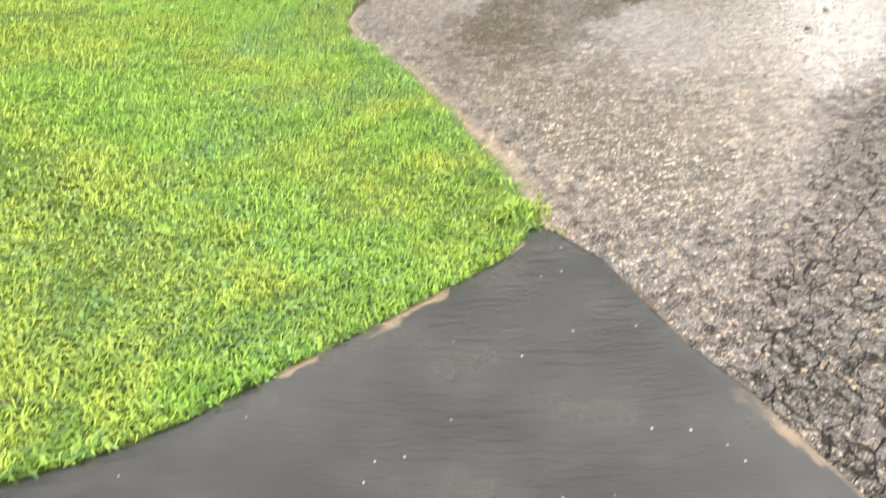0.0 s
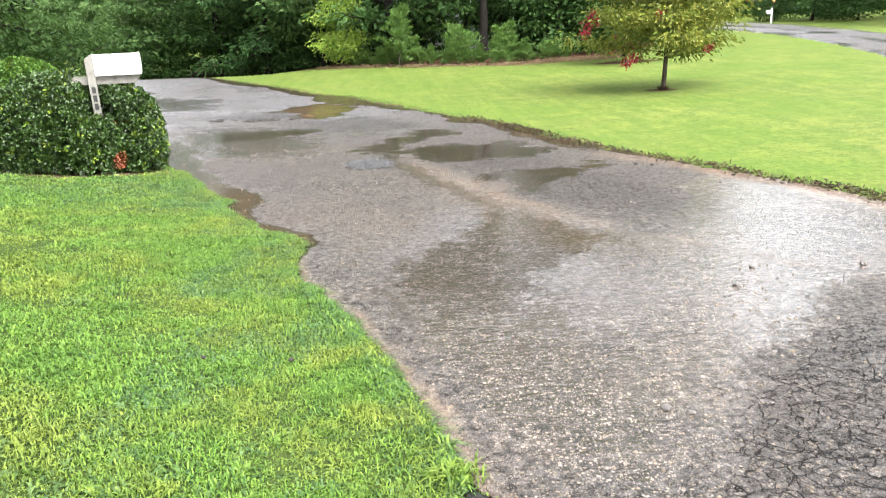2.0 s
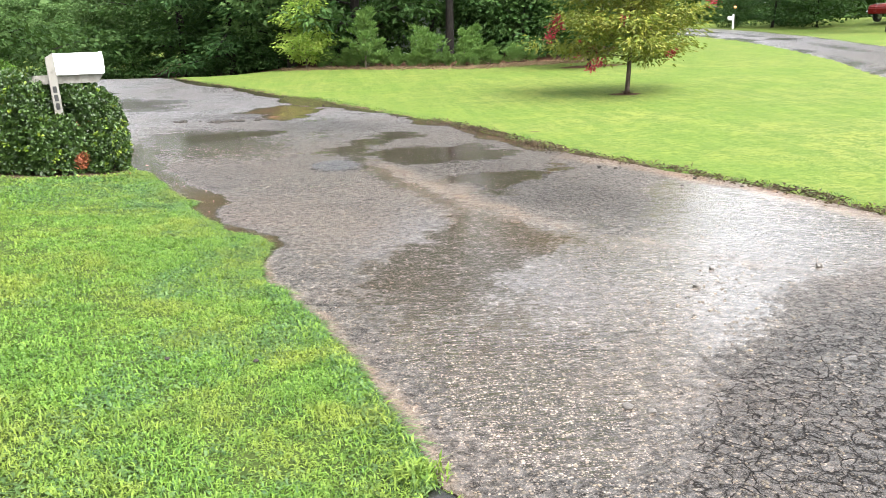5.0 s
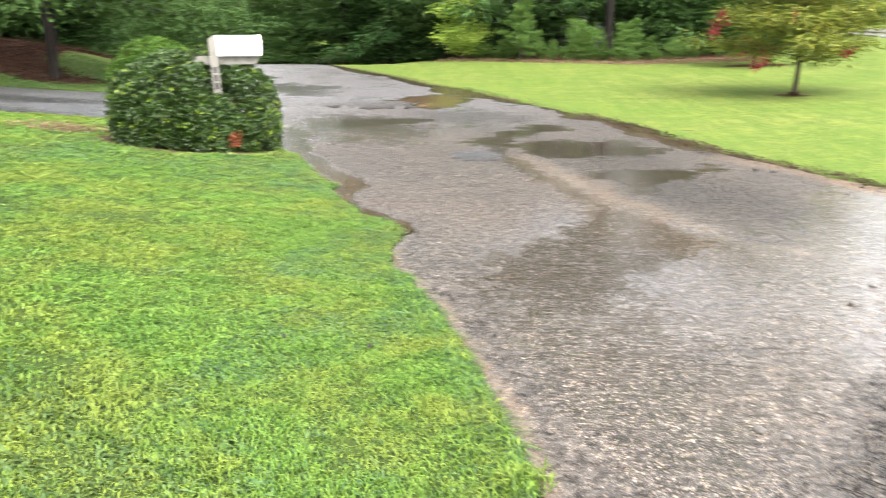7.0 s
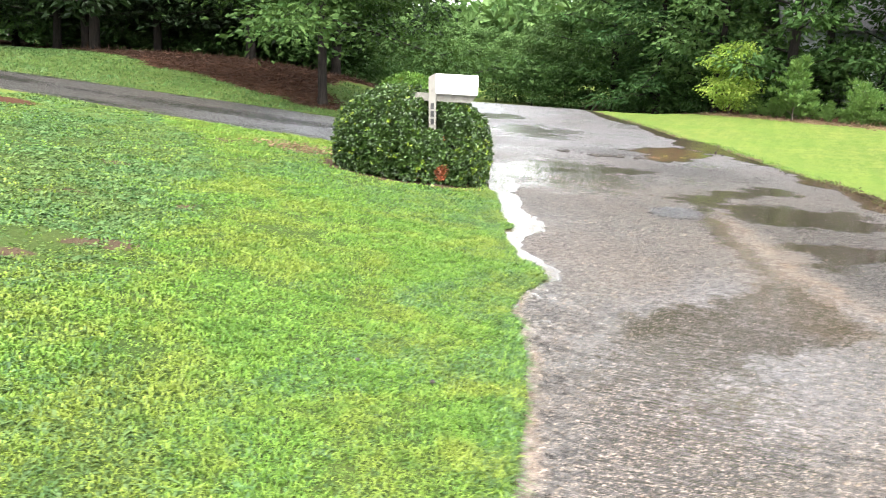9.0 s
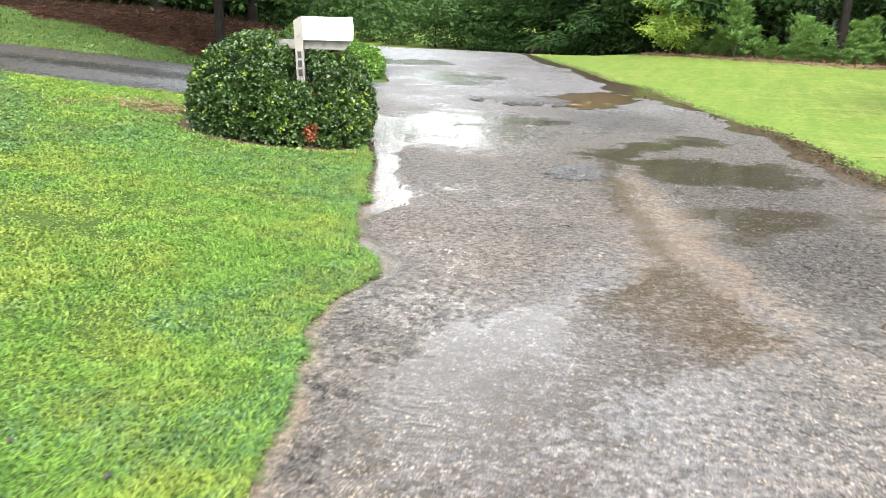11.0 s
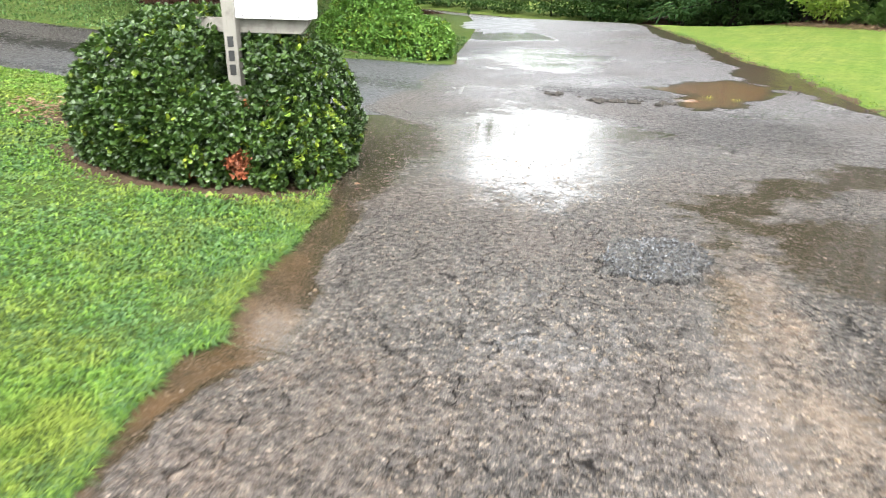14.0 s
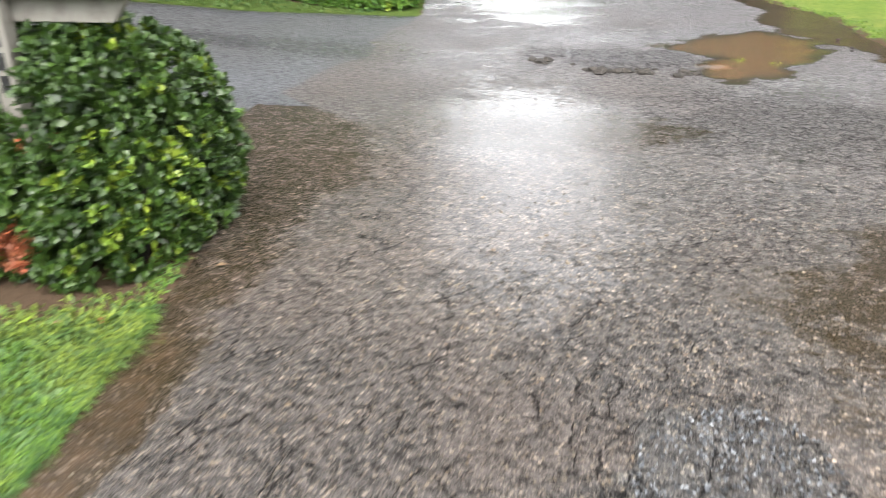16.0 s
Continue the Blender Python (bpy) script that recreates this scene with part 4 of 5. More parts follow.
def lawn(name, label, mat, seed, n, area, eye, reach, length, width, lean=0.6, cool=None, fringe=0.0):
    """Blades over a rectangle, thinner and broader with the distance from eye; few where the ground is bare, strawy or paved."""
    rng = np.random.default_rng(seed)
    x, y = rng.uniform(area[0], area[1], n), rng.uniform(area[2], area[3], n)
    far = np.maximum(1, near_line(x, y, eye) / reach)
    ok = rng.uniform(0, 1, n) < far**-1.3
    x, y, far = x[ok], y[ok], far[ok]
    if fringe:
        ok = (x - road_right(y) < fringe * rng.uniform(0, 1, len(x)) ** 2) & (x > road_right(y))
        x, y, far = x[ok], y[ok], far[ok]
    thin = np.maximum(straw_mask(x, y) * 1.3, bare_mask(x, y))
    rim = (np.abs(x - road_left(y)) < 0.12) | (near_line(x, y, APRON[:8]) < 0.06)
    thin = np.where(rim, np.minimum(thin, 0.4), thin)
    if cool:
        c = cool_mask(x, y)
        thin = np.maximum(thin, np.clip(0.92 * c if cool == "warm" else 1.0 - c, 0, 1))
    thin = np.maximum(thin, 0.6 * step(fbm(x, y, 5.0, seed + 2), -0.05, -0.45))
    ok = ~paved(x, y) & (rng.uniform(0, 1, len(x)) > thin)
    x, y, far = x[ok], y[ok], far[ok]
    tall = 1 + 0.3 * fbm(x, y, 2.0, seed) + 0.5 * fbm(x, y, 7.0, seed + 1)
    tagged(new(name, mesh_of(name, *blades(rng, x, y, length * tall, width * far**0.8, lean), mat)), label, "grass", kind="stuff")


WALKED = ((0.2, 1.5), (1.2, 4.0), (0.2, 8.3))
lawn("lawn_grass", "bright yellow-green short mown lawn grass", M_GRASS, 1, 2300000, (-11, 0.5, 1.2, 14.2), WALKED, 1.75, 0.031, 0.0060, 0.85, "warm")
lawn("lawn_weeds", "cool green broad-leaved weeds in the lawn", M_GRASS_COOL, 4, 950000, (-11, 0.5, 1.2, 14.2), WALKED, 1.9, 0.028, 0.0115, 1.4, "cool")
lawn("lawn_edge_grass", "longer green grass along the edge of the big lawn", M_GRASS, 6, 900000, (-6, 7, 5.5, 30), ((3, 1), (3, 2)), 8.0, 0.034, 0.008, 0.5, None, 0.4)
lawn("lawn_edge_weeds", "matted cool green grass along the road edge", M_GRASS_COOL, 11, 1500000, (-6, 7, 5.5, 30), ((3, 1), (3, 2)), 8.0, 0.022, 0.007, 1.2, None, 0.5)
# the darker weed colour on this strip stands in for canopy shade
lawn("lawn_grass", "grass strip below the bank of straw", M_GRASS_COOL, 8, 60000, (-26, -6, 14.5, 24), ((0, 0), (0, 1)), 18.0, 0.05, 0.022)


def edge_blades(seed, n, mat, tall, lean, label):
    """Longer blades that lean out over the road along the lawn's edge."""
    rng = np.random.default_rng(seed)
    y = rng.uniform(2.9, 11.1, n)
    x = road_left(y) + 0.035 * fbm(y, y * 0, 3.0, 41) + 0.03 * fbm(y, y * 0, 9.0, 44) - np.abs(rng.normal(0, 0.05, n))
    keep = bare_mask(x - 0.15, y) < 0.6
    x, y = x[keep], y[keep]
    tagged(new("edge_grass", mesh_of("edge_grass", *blades(rng, x, y, tall * (1 + 0.5 * fbm(y, y * 0, 4.0, 42)), 0.007, lean), mat)), label, "grass", kind="stuff")


edge_blades(43, 7000, M_GRASS, 0.045, 1.0, "ragged green grass leaning over the road edge")
edge_blades(45, 9000, M_GRASS_COOL, 0.042, 1.5, "cool green runners creeping over the road edge")


# ---- trees ----
def make_tree(name, label, mats, h, r0, low, spread, n_limbs, clumps, per, leaf, sigma, seed, droop=0.0, conifer=False, category="tree", lean=0.0, taper=0.85, up=-0.35):
    """A tree: tapered trunk, limbs with twigs, and a crown of many single leaves in clumps."""
    rng = np.random.default_rng(seed)
    root = thing(name, label, category)
    wob = rng.normal(0, 0.02 * h, (7, 2)).cumsum(0) * 0.35
    wob[0] = 0
    ts = np.linspace(0, 1, 7)
    axis = [(wob[i, 0] + lean * ts[i] * h, wob[i, 1], ts[i] * h * 0.94) for i in range(7)]
    rad = [r0 * (1.25 if i == 0 else 1) * (1 - taper * ts[i]) for i in range(7)]
    axis.insert(1, tuple(np.array(axis[0]) * 0.85 + np.array(axis[1]) * 0.15))
    rad.insert(1, r0)
    part("trunk", mesh_of("trunk", *tube(axis, rad, 10), mats[0], True), mats[0], root)

    def on_axis(s):
        return np.array([np.interp(s * h * 0.94, [a[2] for a in axis], [a[k] for a in axis]) for k in (0, 1)] + [s * h * 0.94])

    pieces, tips = [], []
    for i in range(n_limbs):
        s = low / h + (0.95 - low / h) * ((i + rng.uniform(0, 0.8)) / n_limbs)
        shape = (1 - s) ** 0.8 if conifer else math.sin(math.pi * min(1, 0.22 + 0.78 * s)) ** 0.7
        L = spread * max(0.2, shape) * rng.uniform(0.7, 1.15)
        a = i * 2.4 + rng.uniform(-0.5, 0.5)
        rise = (rng.uniform(-0.12, 0.15) if conifer else rng.uniform(0.15, 0.7) * (0.4 + s)) - droop
        p0 = on_axis(s)
        pts = [p0 + np.array([math.cos(a), math.sin(a), 0]) * L * q + np.array([0, 0, 1.0]) * L * (rise * q - 0.35 * droop * q * q) for q in (0, 0.35, 0.7, 1.0)]
        rr = max(0.012, r0 * 0.33 * (1 - 0.75 * s))
        pieces.append(tube([tuple(p) for p in pts], [rr, rr * 0.7, rr * 0.45, rr * 0.15], 5))
        for q in np.linspace(0.3, 1.0, clumps):
            base = p0 + (pts[-1] - p0) * q
            b = a + rng.choice([-1, 1]) * rng.uniform(0.4, 1.2)
            tw = base + np.array([math.cos(b), math.sin(b), rng.uniform(-0.2, 0.35)]) * L * 0.3 * rng.uniform(0.4, 1.2)
            pieces.append(tube([tuple(base), tuple(tw)], [rr * 0.4, rr * 0.1], 4))
            tips.append(tw)
            tips.append(base)
    part("branchwork", mesh_of("branchwork", *joined(pieces), mats[0], True), mats[0], root)
    tips = np.array(tips)
    c = np.repeat(tips, per, 0)
    spread_s = np.array([1, 1, 0.45 if not conifer else 0.3]) * sigma
    off = rng.normal(0, 1, c.shape) * spread_s
    pos = c + off
    ax = off * np.array([1, 1, 0.3]) + rng.normal(0, 0.35, c.shape) * sigma + np.array([0, 0, up * sigma])
    keep = pos[:, 2] > 0.12
    pos, ax = pos[keep], ax[keep]
    part("crown", mesh_of("crown", *leaves(rng, pos, ax, leaf[0], leaf[1]), mats[1]), mats[1], root)
    return root


def place(src, x, y, turn, scale=1.0, sink=0.05):
    ob = copy_thing(src, pose(x, y, h1(x, y) - sink, 0, 0, turn))
    ob.scale = (scale, scale, scale)
    return ob


OAK = make_tree("oak_tree", "tall dark green oak at the edge of the woods", (M_BARK, M_WOOD_LEAF), 13.5, 0.20, 1.0, 3.6, 26, 5, 20, (0.30, 0.16), 0.44, 21)
MAPLE = make_tree("maple_tree", "leafy mid-green maple at the edge of the woods", (M_BARK, M_HAZE_LEAF), 11.0, 0.15, 0.8, 3.0, 24, 5, 20, (0.27, 0.17), 0.42, 22)
PINE = make_tree("pine_tree", "tall dark pine with drooping needled boughs", (M_BARK, M_PINE_LEAF), 15.0, 0.19, 1.2, 3.4, 34, 5, 19, (0.38, 0.09), 0.38, 23, 0.22, True)
TALL = make_tree("oak_tree", "tall oak with a bare dark trunk in the woods", (M_BARK, M_PINE_LEAF), 15.0, 0.17, 4.2, 3.9, 22, 5, 24, (0.32, 0.17), 0.5, 24)
SHADED_OAK = make_tree("oak_tree", "oak with leaves coloured darker for the shade of the woods", (M_BARK, M_SHADED_LEAF), 13.5, 0.15, 1.0, 3.8, 26, 5, 22, (0.28, 0.14), 0.46, 29)
THICKET = make_tree("understory_shrub", "dark green understory shrub in the woods", (M_BARK, M_WOOD_LEAF), 3.0, 0.05, 0.15, 1.7, 16, 4, 18, (0.22, 0.13), 0.32, 25, category="shrub")
YOUNG = make_tree("pine_sapling", "light green young pine at the edge of the lawn", (M_BARK_LIGHT, M_YOUNG_PINE), 2.2, 0.03, 0.1, 0.72, 19, 3, 26, (0.19, 0.022), 0.05, 26, -0.55, True, category="sapling", up=1.6)
WEEDS = make_tree("weed_clump", "tall light green weeds along the wood edge", (M_BARK_LIGHT, M_YOUNG_PINE), 1.1, 0.015, 0.05, 0.55, 10, 3, 22, (0.15, 0.03), 0.12, 27, -0.5, category="weeds", up=1.5)
LOW = make_tree("maple_tree", "smaller mid-green tree far down the road", (M_BARK, M_HAZE_LEAF), 6.0, 0.09, 0.5, 2.4, 18, 5, 34, (0.24, 0.15), 0.4, 28)

rw = random.Random(7)
SOURCES = (OAK, MAPLE, PINE, TALL, THICKET, YOUNG, WEEDS, LOW, SHADED_OAK)
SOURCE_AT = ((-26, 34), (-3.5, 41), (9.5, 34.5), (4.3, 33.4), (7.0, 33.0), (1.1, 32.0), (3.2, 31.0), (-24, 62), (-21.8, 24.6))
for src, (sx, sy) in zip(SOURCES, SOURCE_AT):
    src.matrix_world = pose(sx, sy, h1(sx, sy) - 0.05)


def right_edge(x):
    return float(np.interp(x, (-9, -4.4, 0.1, 4.4, 8, 12, 17), (44, 38.2, 35.0, 31.4, 33.5, 39, 62)))


# the woods behind the big lawn, in rows
for row, (gap, step_x, kinds) in enumerate(((1.2, 2.6, (MAPLE, OAK, PINE)), (4.2, 3.0, (PINE, OAK, TALL)), (8.5, 3.6, (OAK, PINE, MAPLE)), (14.0, 4.5, (PINE, OAK)))):
    x = -9.0 - row * 1.0
    i = row
    while x < 15 + row * 2:
        y = right_edge(max(-9, min(17, x))) + gap + rw.uniform(-0.7, 0.7)
        if not x < -7.5 and not (-1.5 < x < 12 and 39.5 < y < 50) and not (row < 2 and 2.4 < x < 6.8):
            place(kinds[i % len(kinds)], x, y, rw.uniform(0, 360), rw.uniform(0.82, 1.15))
        x += step_x * rw.uniform(0.8, 1.2)
        i += 1
x = -7.0
while x < 13:
    if 2.9 < x < 5.2:
        x = 5.2
    back = 3.4 if -2.0 < x < 7.0 else 0.8
    place(THICKET, x, right_edge(x) + back + rw.uniform(0, 1.6), rw.uniform(0, 360), rw.uniform(0.6, 1.0))
    x += rw.uniform(0.9, 1.5)
for x, y, s in ((1.65, 32.4, 0.5), (2.2, 31.7, 0.36), (2.75, 31.2, 0.3), (3.2, 30.9, 0.42), (3.8, 30.6, 0.34), (4.4, 30.2, 0.6), (4.75, 30.4, 0.66), (5.3, 30.3, 0.4), (0.4, 33.0, 0.36), (-0.4, 33.7, 0.4)):
    place(YOUNG, x, y, rw.uniform(0, 360), s)
x = -0.5
while x < 7.0:
    place(WEEDS, x, right_edge(x) - 1.4 + rw.uniform(-0.3, 0.5), rw.uniform(0, 360), rw.uniform(0.25, 0.6))
    x += rw.uniform(0.25, 0.5)

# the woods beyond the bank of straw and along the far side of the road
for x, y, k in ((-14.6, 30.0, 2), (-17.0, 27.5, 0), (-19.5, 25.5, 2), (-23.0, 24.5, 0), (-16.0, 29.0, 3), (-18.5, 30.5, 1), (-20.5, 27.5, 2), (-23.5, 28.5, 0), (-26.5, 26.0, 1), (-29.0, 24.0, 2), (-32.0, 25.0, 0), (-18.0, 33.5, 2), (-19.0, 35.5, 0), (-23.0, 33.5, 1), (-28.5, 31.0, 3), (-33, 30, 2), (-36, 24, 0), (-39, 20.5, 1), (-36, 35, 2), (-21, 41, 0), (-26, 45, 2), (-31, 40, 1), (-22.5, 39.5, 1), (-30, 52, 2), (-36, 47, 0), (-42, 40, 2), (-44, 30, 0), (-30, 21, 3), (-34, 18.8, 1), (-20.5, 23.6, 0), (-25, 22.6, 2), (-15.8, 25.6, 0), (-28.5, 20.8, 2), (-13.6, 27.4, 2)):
    # nearer trees take the oak whose leaf colour holds the shade
    place((SHADED_OAK, MAPLE, PINE if y > 32 else SHADED_OAK, TALL)[k], x, y, rw.uniform(0, 360), rw.uniform(0.85, 1.15))
for x, y in ((-14.2, 29.3), (-15.6, 28.5), (-17.3, 28.8), (-19.3, 27.6), (-22.0, 27.0), (-24.7, 26.2), (-27.6, 24.2), (-30.5, 22.4), (-15.5, 31.5), (-21, 30), (-25.5, 29), (-17.5, 36.5), (-21.5, 40.5), (-33, 21.5)):
    place(THICKET, x, y, rw.uniform(0, 360), rw.uniform(0.7, 1.3))
# low trees that close the view down the road
for x, y, s in ((-17, 58, 0.62), (-20, 60, 0.68), (-28, 60, 0.9), (-13, 55, 0.85), (-31, 57, 0.95), (-15.5, 62, 0.7), (-22.5, 64, 0.72), (-26, 66, 0.95), (-12, 48, 0.7), (-10, 46, 0.8), (-18, 66, 0.68)):
    place(LOW, x, y, rw.uniform(0, 360), s)
for x, y in ((-14, 46.5), (-16.5, 48), (-19, 50), (-11.5, 44.8), (-22, 51.5), (-25, 53.5), (-9.4, 43.2), (-28, 55.5)):
    place(THICKET, x, y, rw.uniform(0, 360), rw.uniform(0.6, 0.9))
# the woods beyond the cross road
for x, y, k in ((21, 62, 0), (24, 66, 2), (28, 60, 1), (27.5, 54, 2), (31, 56, 0), (38, 52, 1), (31.0, 46.5, 3), (36, 40, 0), (27.5, 42, 3), (38, 34, 2), (34, 30, 1), (40, 27, 0), (18, 66, 2), (15, 62, 1), (32, 57, 0), (37, 50, 2), (42, 44, 0), (35, 22, 1), (40, 18, 0)):
    place((OAK, MAPLE, PINE, TALL)[k], x, y, rw.uniform(0, 360), rw.uniform(0.5, 0.62) if y > 45 and x < 30 else rw.uniform(0.7, 0.9))
for x, y in ((26.5, 57), (29, 55), (37, 46), (34.5, 37), (23, 63), (20, 64), (28.5, 50.5)):
    place(THICKET, x, y, rw.uniform(0, 360), rw.uniform(0.7, 1.2))

# far woods all round, too far to tell apart
rng = np.random.default_rng(31)
ang = np.concatenate([rng.uniform(0.15 * np.pi, 0.9 * np.pi, 62000), rng.uniform(0, 2 * np.pi, 18000)])
rad = rng.uniform(78, 105, len(ang))
size = np.where(np.arange(len(ang)) < 62000, 0.85, 1.7)
fx, fy = rad * np.cos(ang), rad * np.sin(ang)
top = 9.5 + 3.0 * fbm(ang * 14, rad * 0, 1.0, 3)
down_road = np.exp(-(((np.degrees(np.arctan2(-fx, fy)) - 21) / 7.0) ** 2))
top = top * (1 - 0.34 * down_road)
fz = height(fx, fy) * 0.6 + rng.uniform(0, 1, len(ang)) ** 0.8 * top
pos = np.stack([fx, fy, fz], 1)
tagged(new("far_woods", mesh_of("far_woods", *leaves(rng, pos, rng.normal(size=pos.shape), size, 0.65 * size), M_HAZE_LEAF)), "dark green woods in the distance", "woods", kind="stuff")

# the shade tree by the drive
SHADE = make_tree("shade_tree", "slender tree with lobed leaves beside the drive", (M_BARK, M_WOOD_LEAF2), 10.5, 0.11, 2.0, 3.3, 30, 6, 95, (0.145, 0.095), 0.40, 41, 0.30)
SHADE.matrix_world = pose(-9.0, 18.35, h1(-9.0, 18.35) - 0.04)
# a second one, of which only low boughs come into view
BOUGH = make_tree("shade_tree", "slender tree with low pale boughs", (M_BARK, M_WOOD_LEAF2), 8.0, 0.12, 1.6, 2.9, 18, 5, 40, (0.18, 0.12), 0.3, 42, 0.2)
BOUGH.matrix_world = pose(-20.8, 16.0, h1(-20.8, 16.0) - 0.04)

# the light green small tree in the wood edge
LIGHT = make_tree("small_tree", "small yellow-green tree at the wood edge", (M_BARK_LIGHT, M_LIGHT_LEAF), 2.65, 0.04, 0.3, 0.85, 22, 5, 26, (0.12, 0.06), 0.18, 43)
LIGHT.matrix_world = pose(-1.05, 34.0, h1(-1.05, 34.0) - 0.03)

# the crape myrtle on the lawn, and the one behind it
MYRTLE = make_tree("crape_myrtle", "crape myrtle with yellowing leaves and crimson blooms", (M_BARK_BROWN, M_MYRTLE_LEAF), 3.6, 0.05, 0.62, 1.6, 26, 5, 80, (0.10, 0.045), 0.2, 44)
MYRTLE.matrix_world = pose(5.94, 17.75, h1(5.94, 17.75) - 0.02)
MYRTLE_BACK = make_tree("crape_myrtle", "dark crape myrtle with crimson blooms near the woods", (M_BARK, M_WOOD_LEAF2), 3.0, 0.07, 0.5, 1.6, 18, 5, 40, (0.12, 0.06), 0.22, 45)
MYRTLE_BACK.matrix_world = pose(7.7, 26.6, h1(7.7, 26.6) - 0.02)


def blooms(tree, spots, seed):
    rng = np.random.default_rng(seed)
    for p in spots:
        pos = np.array(p) + rng.normal(0, 0.05, (60, 3))
        part("bloom", mesh_of("bloom", *leaves(rng, pos, rng.normal(size=(60, 3)), 0.05, 0.04), M_FLOWER), M_FLOWER, tree, "crimson flower cluster")["kind"] = "stuff"


blooms(MYRTLE, ((-1.55, -0.3, 1.55), (-1.45, -0.2, 1.42), (-1.6, -0.1, 1.35), (-1.7, -0.3, 1.2), (-0.4, -0.9, 1.5), (1.5, -0.5, 1.8), (0.6, -0.8, 0.85), (-0.95, -0.6, 0.6), (-0.75, -0.5, 0.7)), 5)
blooms(MYRTLE_BACK, ((-0.8, -1.0, 0.6), (-0.55, -1.1, 0.8), (-0.3, -1.0, 0.65), (-0.2, -1.2, 0.5), (-0.7, -1.1, 0.4), (0.2, -0.8, 1.0), (1.7, -0.6, 1.1)), 6)


# ---- the clipped shrubs ----
def in_notch(p, notch):
    """The gap clipped into the shrub round the post, open towards the road."""
    out = np.zeros(len(p), bool)
    for a in (15, 24, 33, 42):
        dx, dy = math.sin(radians(a)), -math.cos(radians(a))
        u, v = p[:, 0] - notch[0], p[:, 1] - notch[1]
        out |= (np.abs(u * dy - v * dx) < 0.085) & (u * dx + v * dy > -0.08)
    return out & (p[:, 2] > 0.66)


def make_shrub(name, label, lobes, mats, n, leaf, seed, red=None, fresh=None, notch=None):
    """A mound of leaf whorls over one or more lobes (x, y, radius x, radius y, top)."""
    rng = np.random.default_rng(seed)
    cx, cy = lobes[0][0], lobes[0][1]
    root = thing(name, label, "shrub", (cx, cy, h1(cx, cy)))
    gz = h1(cx, cy)
    per = np.array([rx * ry for _, _, rx, ry, _ in lobes])
    per = (n * per / per.sum()).astype(int)
    P, N = [], []
    for k, ((x, y, rx, ry, top), m) in enumerate(zip(lobes, per)):
        zc = h1(x, y) + 0.36 * (top - h1(x, y))
        d = unit(rng.normal(size=(m * 2, 3)))
        d = d[d[:, 2] > -0.95][:m]
        lump = 1 + 0.07 * fbm(d[:, 0] * 3 + k, d[:, 1] * 3 + d[:, 2] * 2, 1.2, seed) + rng.normal(0, 0.025, len(d))
        depth = np.where(rng.uniform(size=len(d)) < 0.35, rng.uniform(0.8, 0.95, len(d)), 1.0)
        rz = np.where(d[:, 2] > 0, top - zc, zc - h1(x, y) + 0.1)
        flat = np.maximum(np.hypot(d[:, 0], d[:, 1]), 1e-6)
        fuller = np.where(d[:, 2] < 0.1, np.maximum(flat, 0.94) / flat, 1.0)
        d[:, :2] *= fuller[:, None]
        sq = np.stack([np.sign(d[:, 0]) * np.abs(d[:, 0]) ** 0.98 * rx, np.sign(d[:, 1]) * np.abs(d[:, 1]) ** 0.98 * ry, np.sign(d[:, 2]) * np.abs(d[:, 2]) ** 0.95 * rz], 1)
        p = np.array([x, y, zc]) + sq * (lump * depth)[:, None]
        inside = np.zeros(len(p), bool)
        for j, (x2, y2, rx2, ry2, top2) in enumerate(lobes):
            if j != k:
                zc2 = h1(x2, y2) + 0.36 * (top2 - h1(x2, y2))
                inside |= ((p[:, 0] - x2) / rx2) ** 2 + ((p[:, 1] - y2) / ry2) ** 2 + ((p[:, 2] - zc2) / (top2 - zc2)) ** 2 < 0.7
        ok = ~inside & (p[:, 2] > height(p[:, 0], p[:, 1]) + 0.02)
        if notch is not None:
            ok &= ~in_notch(p, notch)
        P.append(p[ok])
        N.append(unit(d[ok] * np.array([1, 1, 0.8]) + np.array([0, 0, 0.55])))
    P, N = np.concatenate(P) - np.array([cx, cy, gz]), np.concatenate(N)
    # each whorl: seven leaves round a shoot
    k = 7
    shoot = np.repeat(P, k, 0)
    nn = np.repeat(N, k, 0)
    ax = unit(nn * 0.55 + unit(rng.normal(size=shoot.shape)) * 0.85)
    tint = 0.3 * fbm(P[:, 0] + cx, P[:, 1] + P[:, 2] * 1.3, 2.2, seed) + rng.normal(0, 0.4, len(P))
    newer = tint > 0.66
    if fresh is not None:
        newer |= (np.linalg.norm(P + np.array([cx, cy, gz]) - np.array(fresh), axis=1) < 0.36) & (rng.uniform(size=len(P)) < 0.22)
    reds = np.zeros(len(P), bool)
    if red is not None:
        dist = np.linalg.norm(P + np.array([cx, cy, gz]) - np.array(red), axis=1)
        reds = (dist < 0.095) | ((rng.uniform(size=len(P)) < 0.004) & (dist < 0.6))
    for pname, mask, mat, lab in (("foliage", ~newer & ~reds, mats[0], ""), ("new_growth", newer & ~reds, mats[1], "fresh yellow-green leaves"), ("dry_foliage", reds, M_SHRUB_RED, "dry orange-red leaves")):
        w = np.repeat(mask, k)
        if w.any():
            part(pname, mesh_of(pname, *round_leaves(rng, shoot[w], ax[w], leaf[0], leaf[1], 0.18), mat), mat, root, lab)
    # woody stems and the dense dark inside
    pieces = []
    for x, y, rx, ry, top in lobes:
        for i in range(9):
            a = i * 0.7 + rng.uniform(0, 0.4)
            q = (x - cx + math.cos(a) * rx * 0.5, y - cy + math.sin(a) * ry * 0.5, (top - gz) * 0.55)
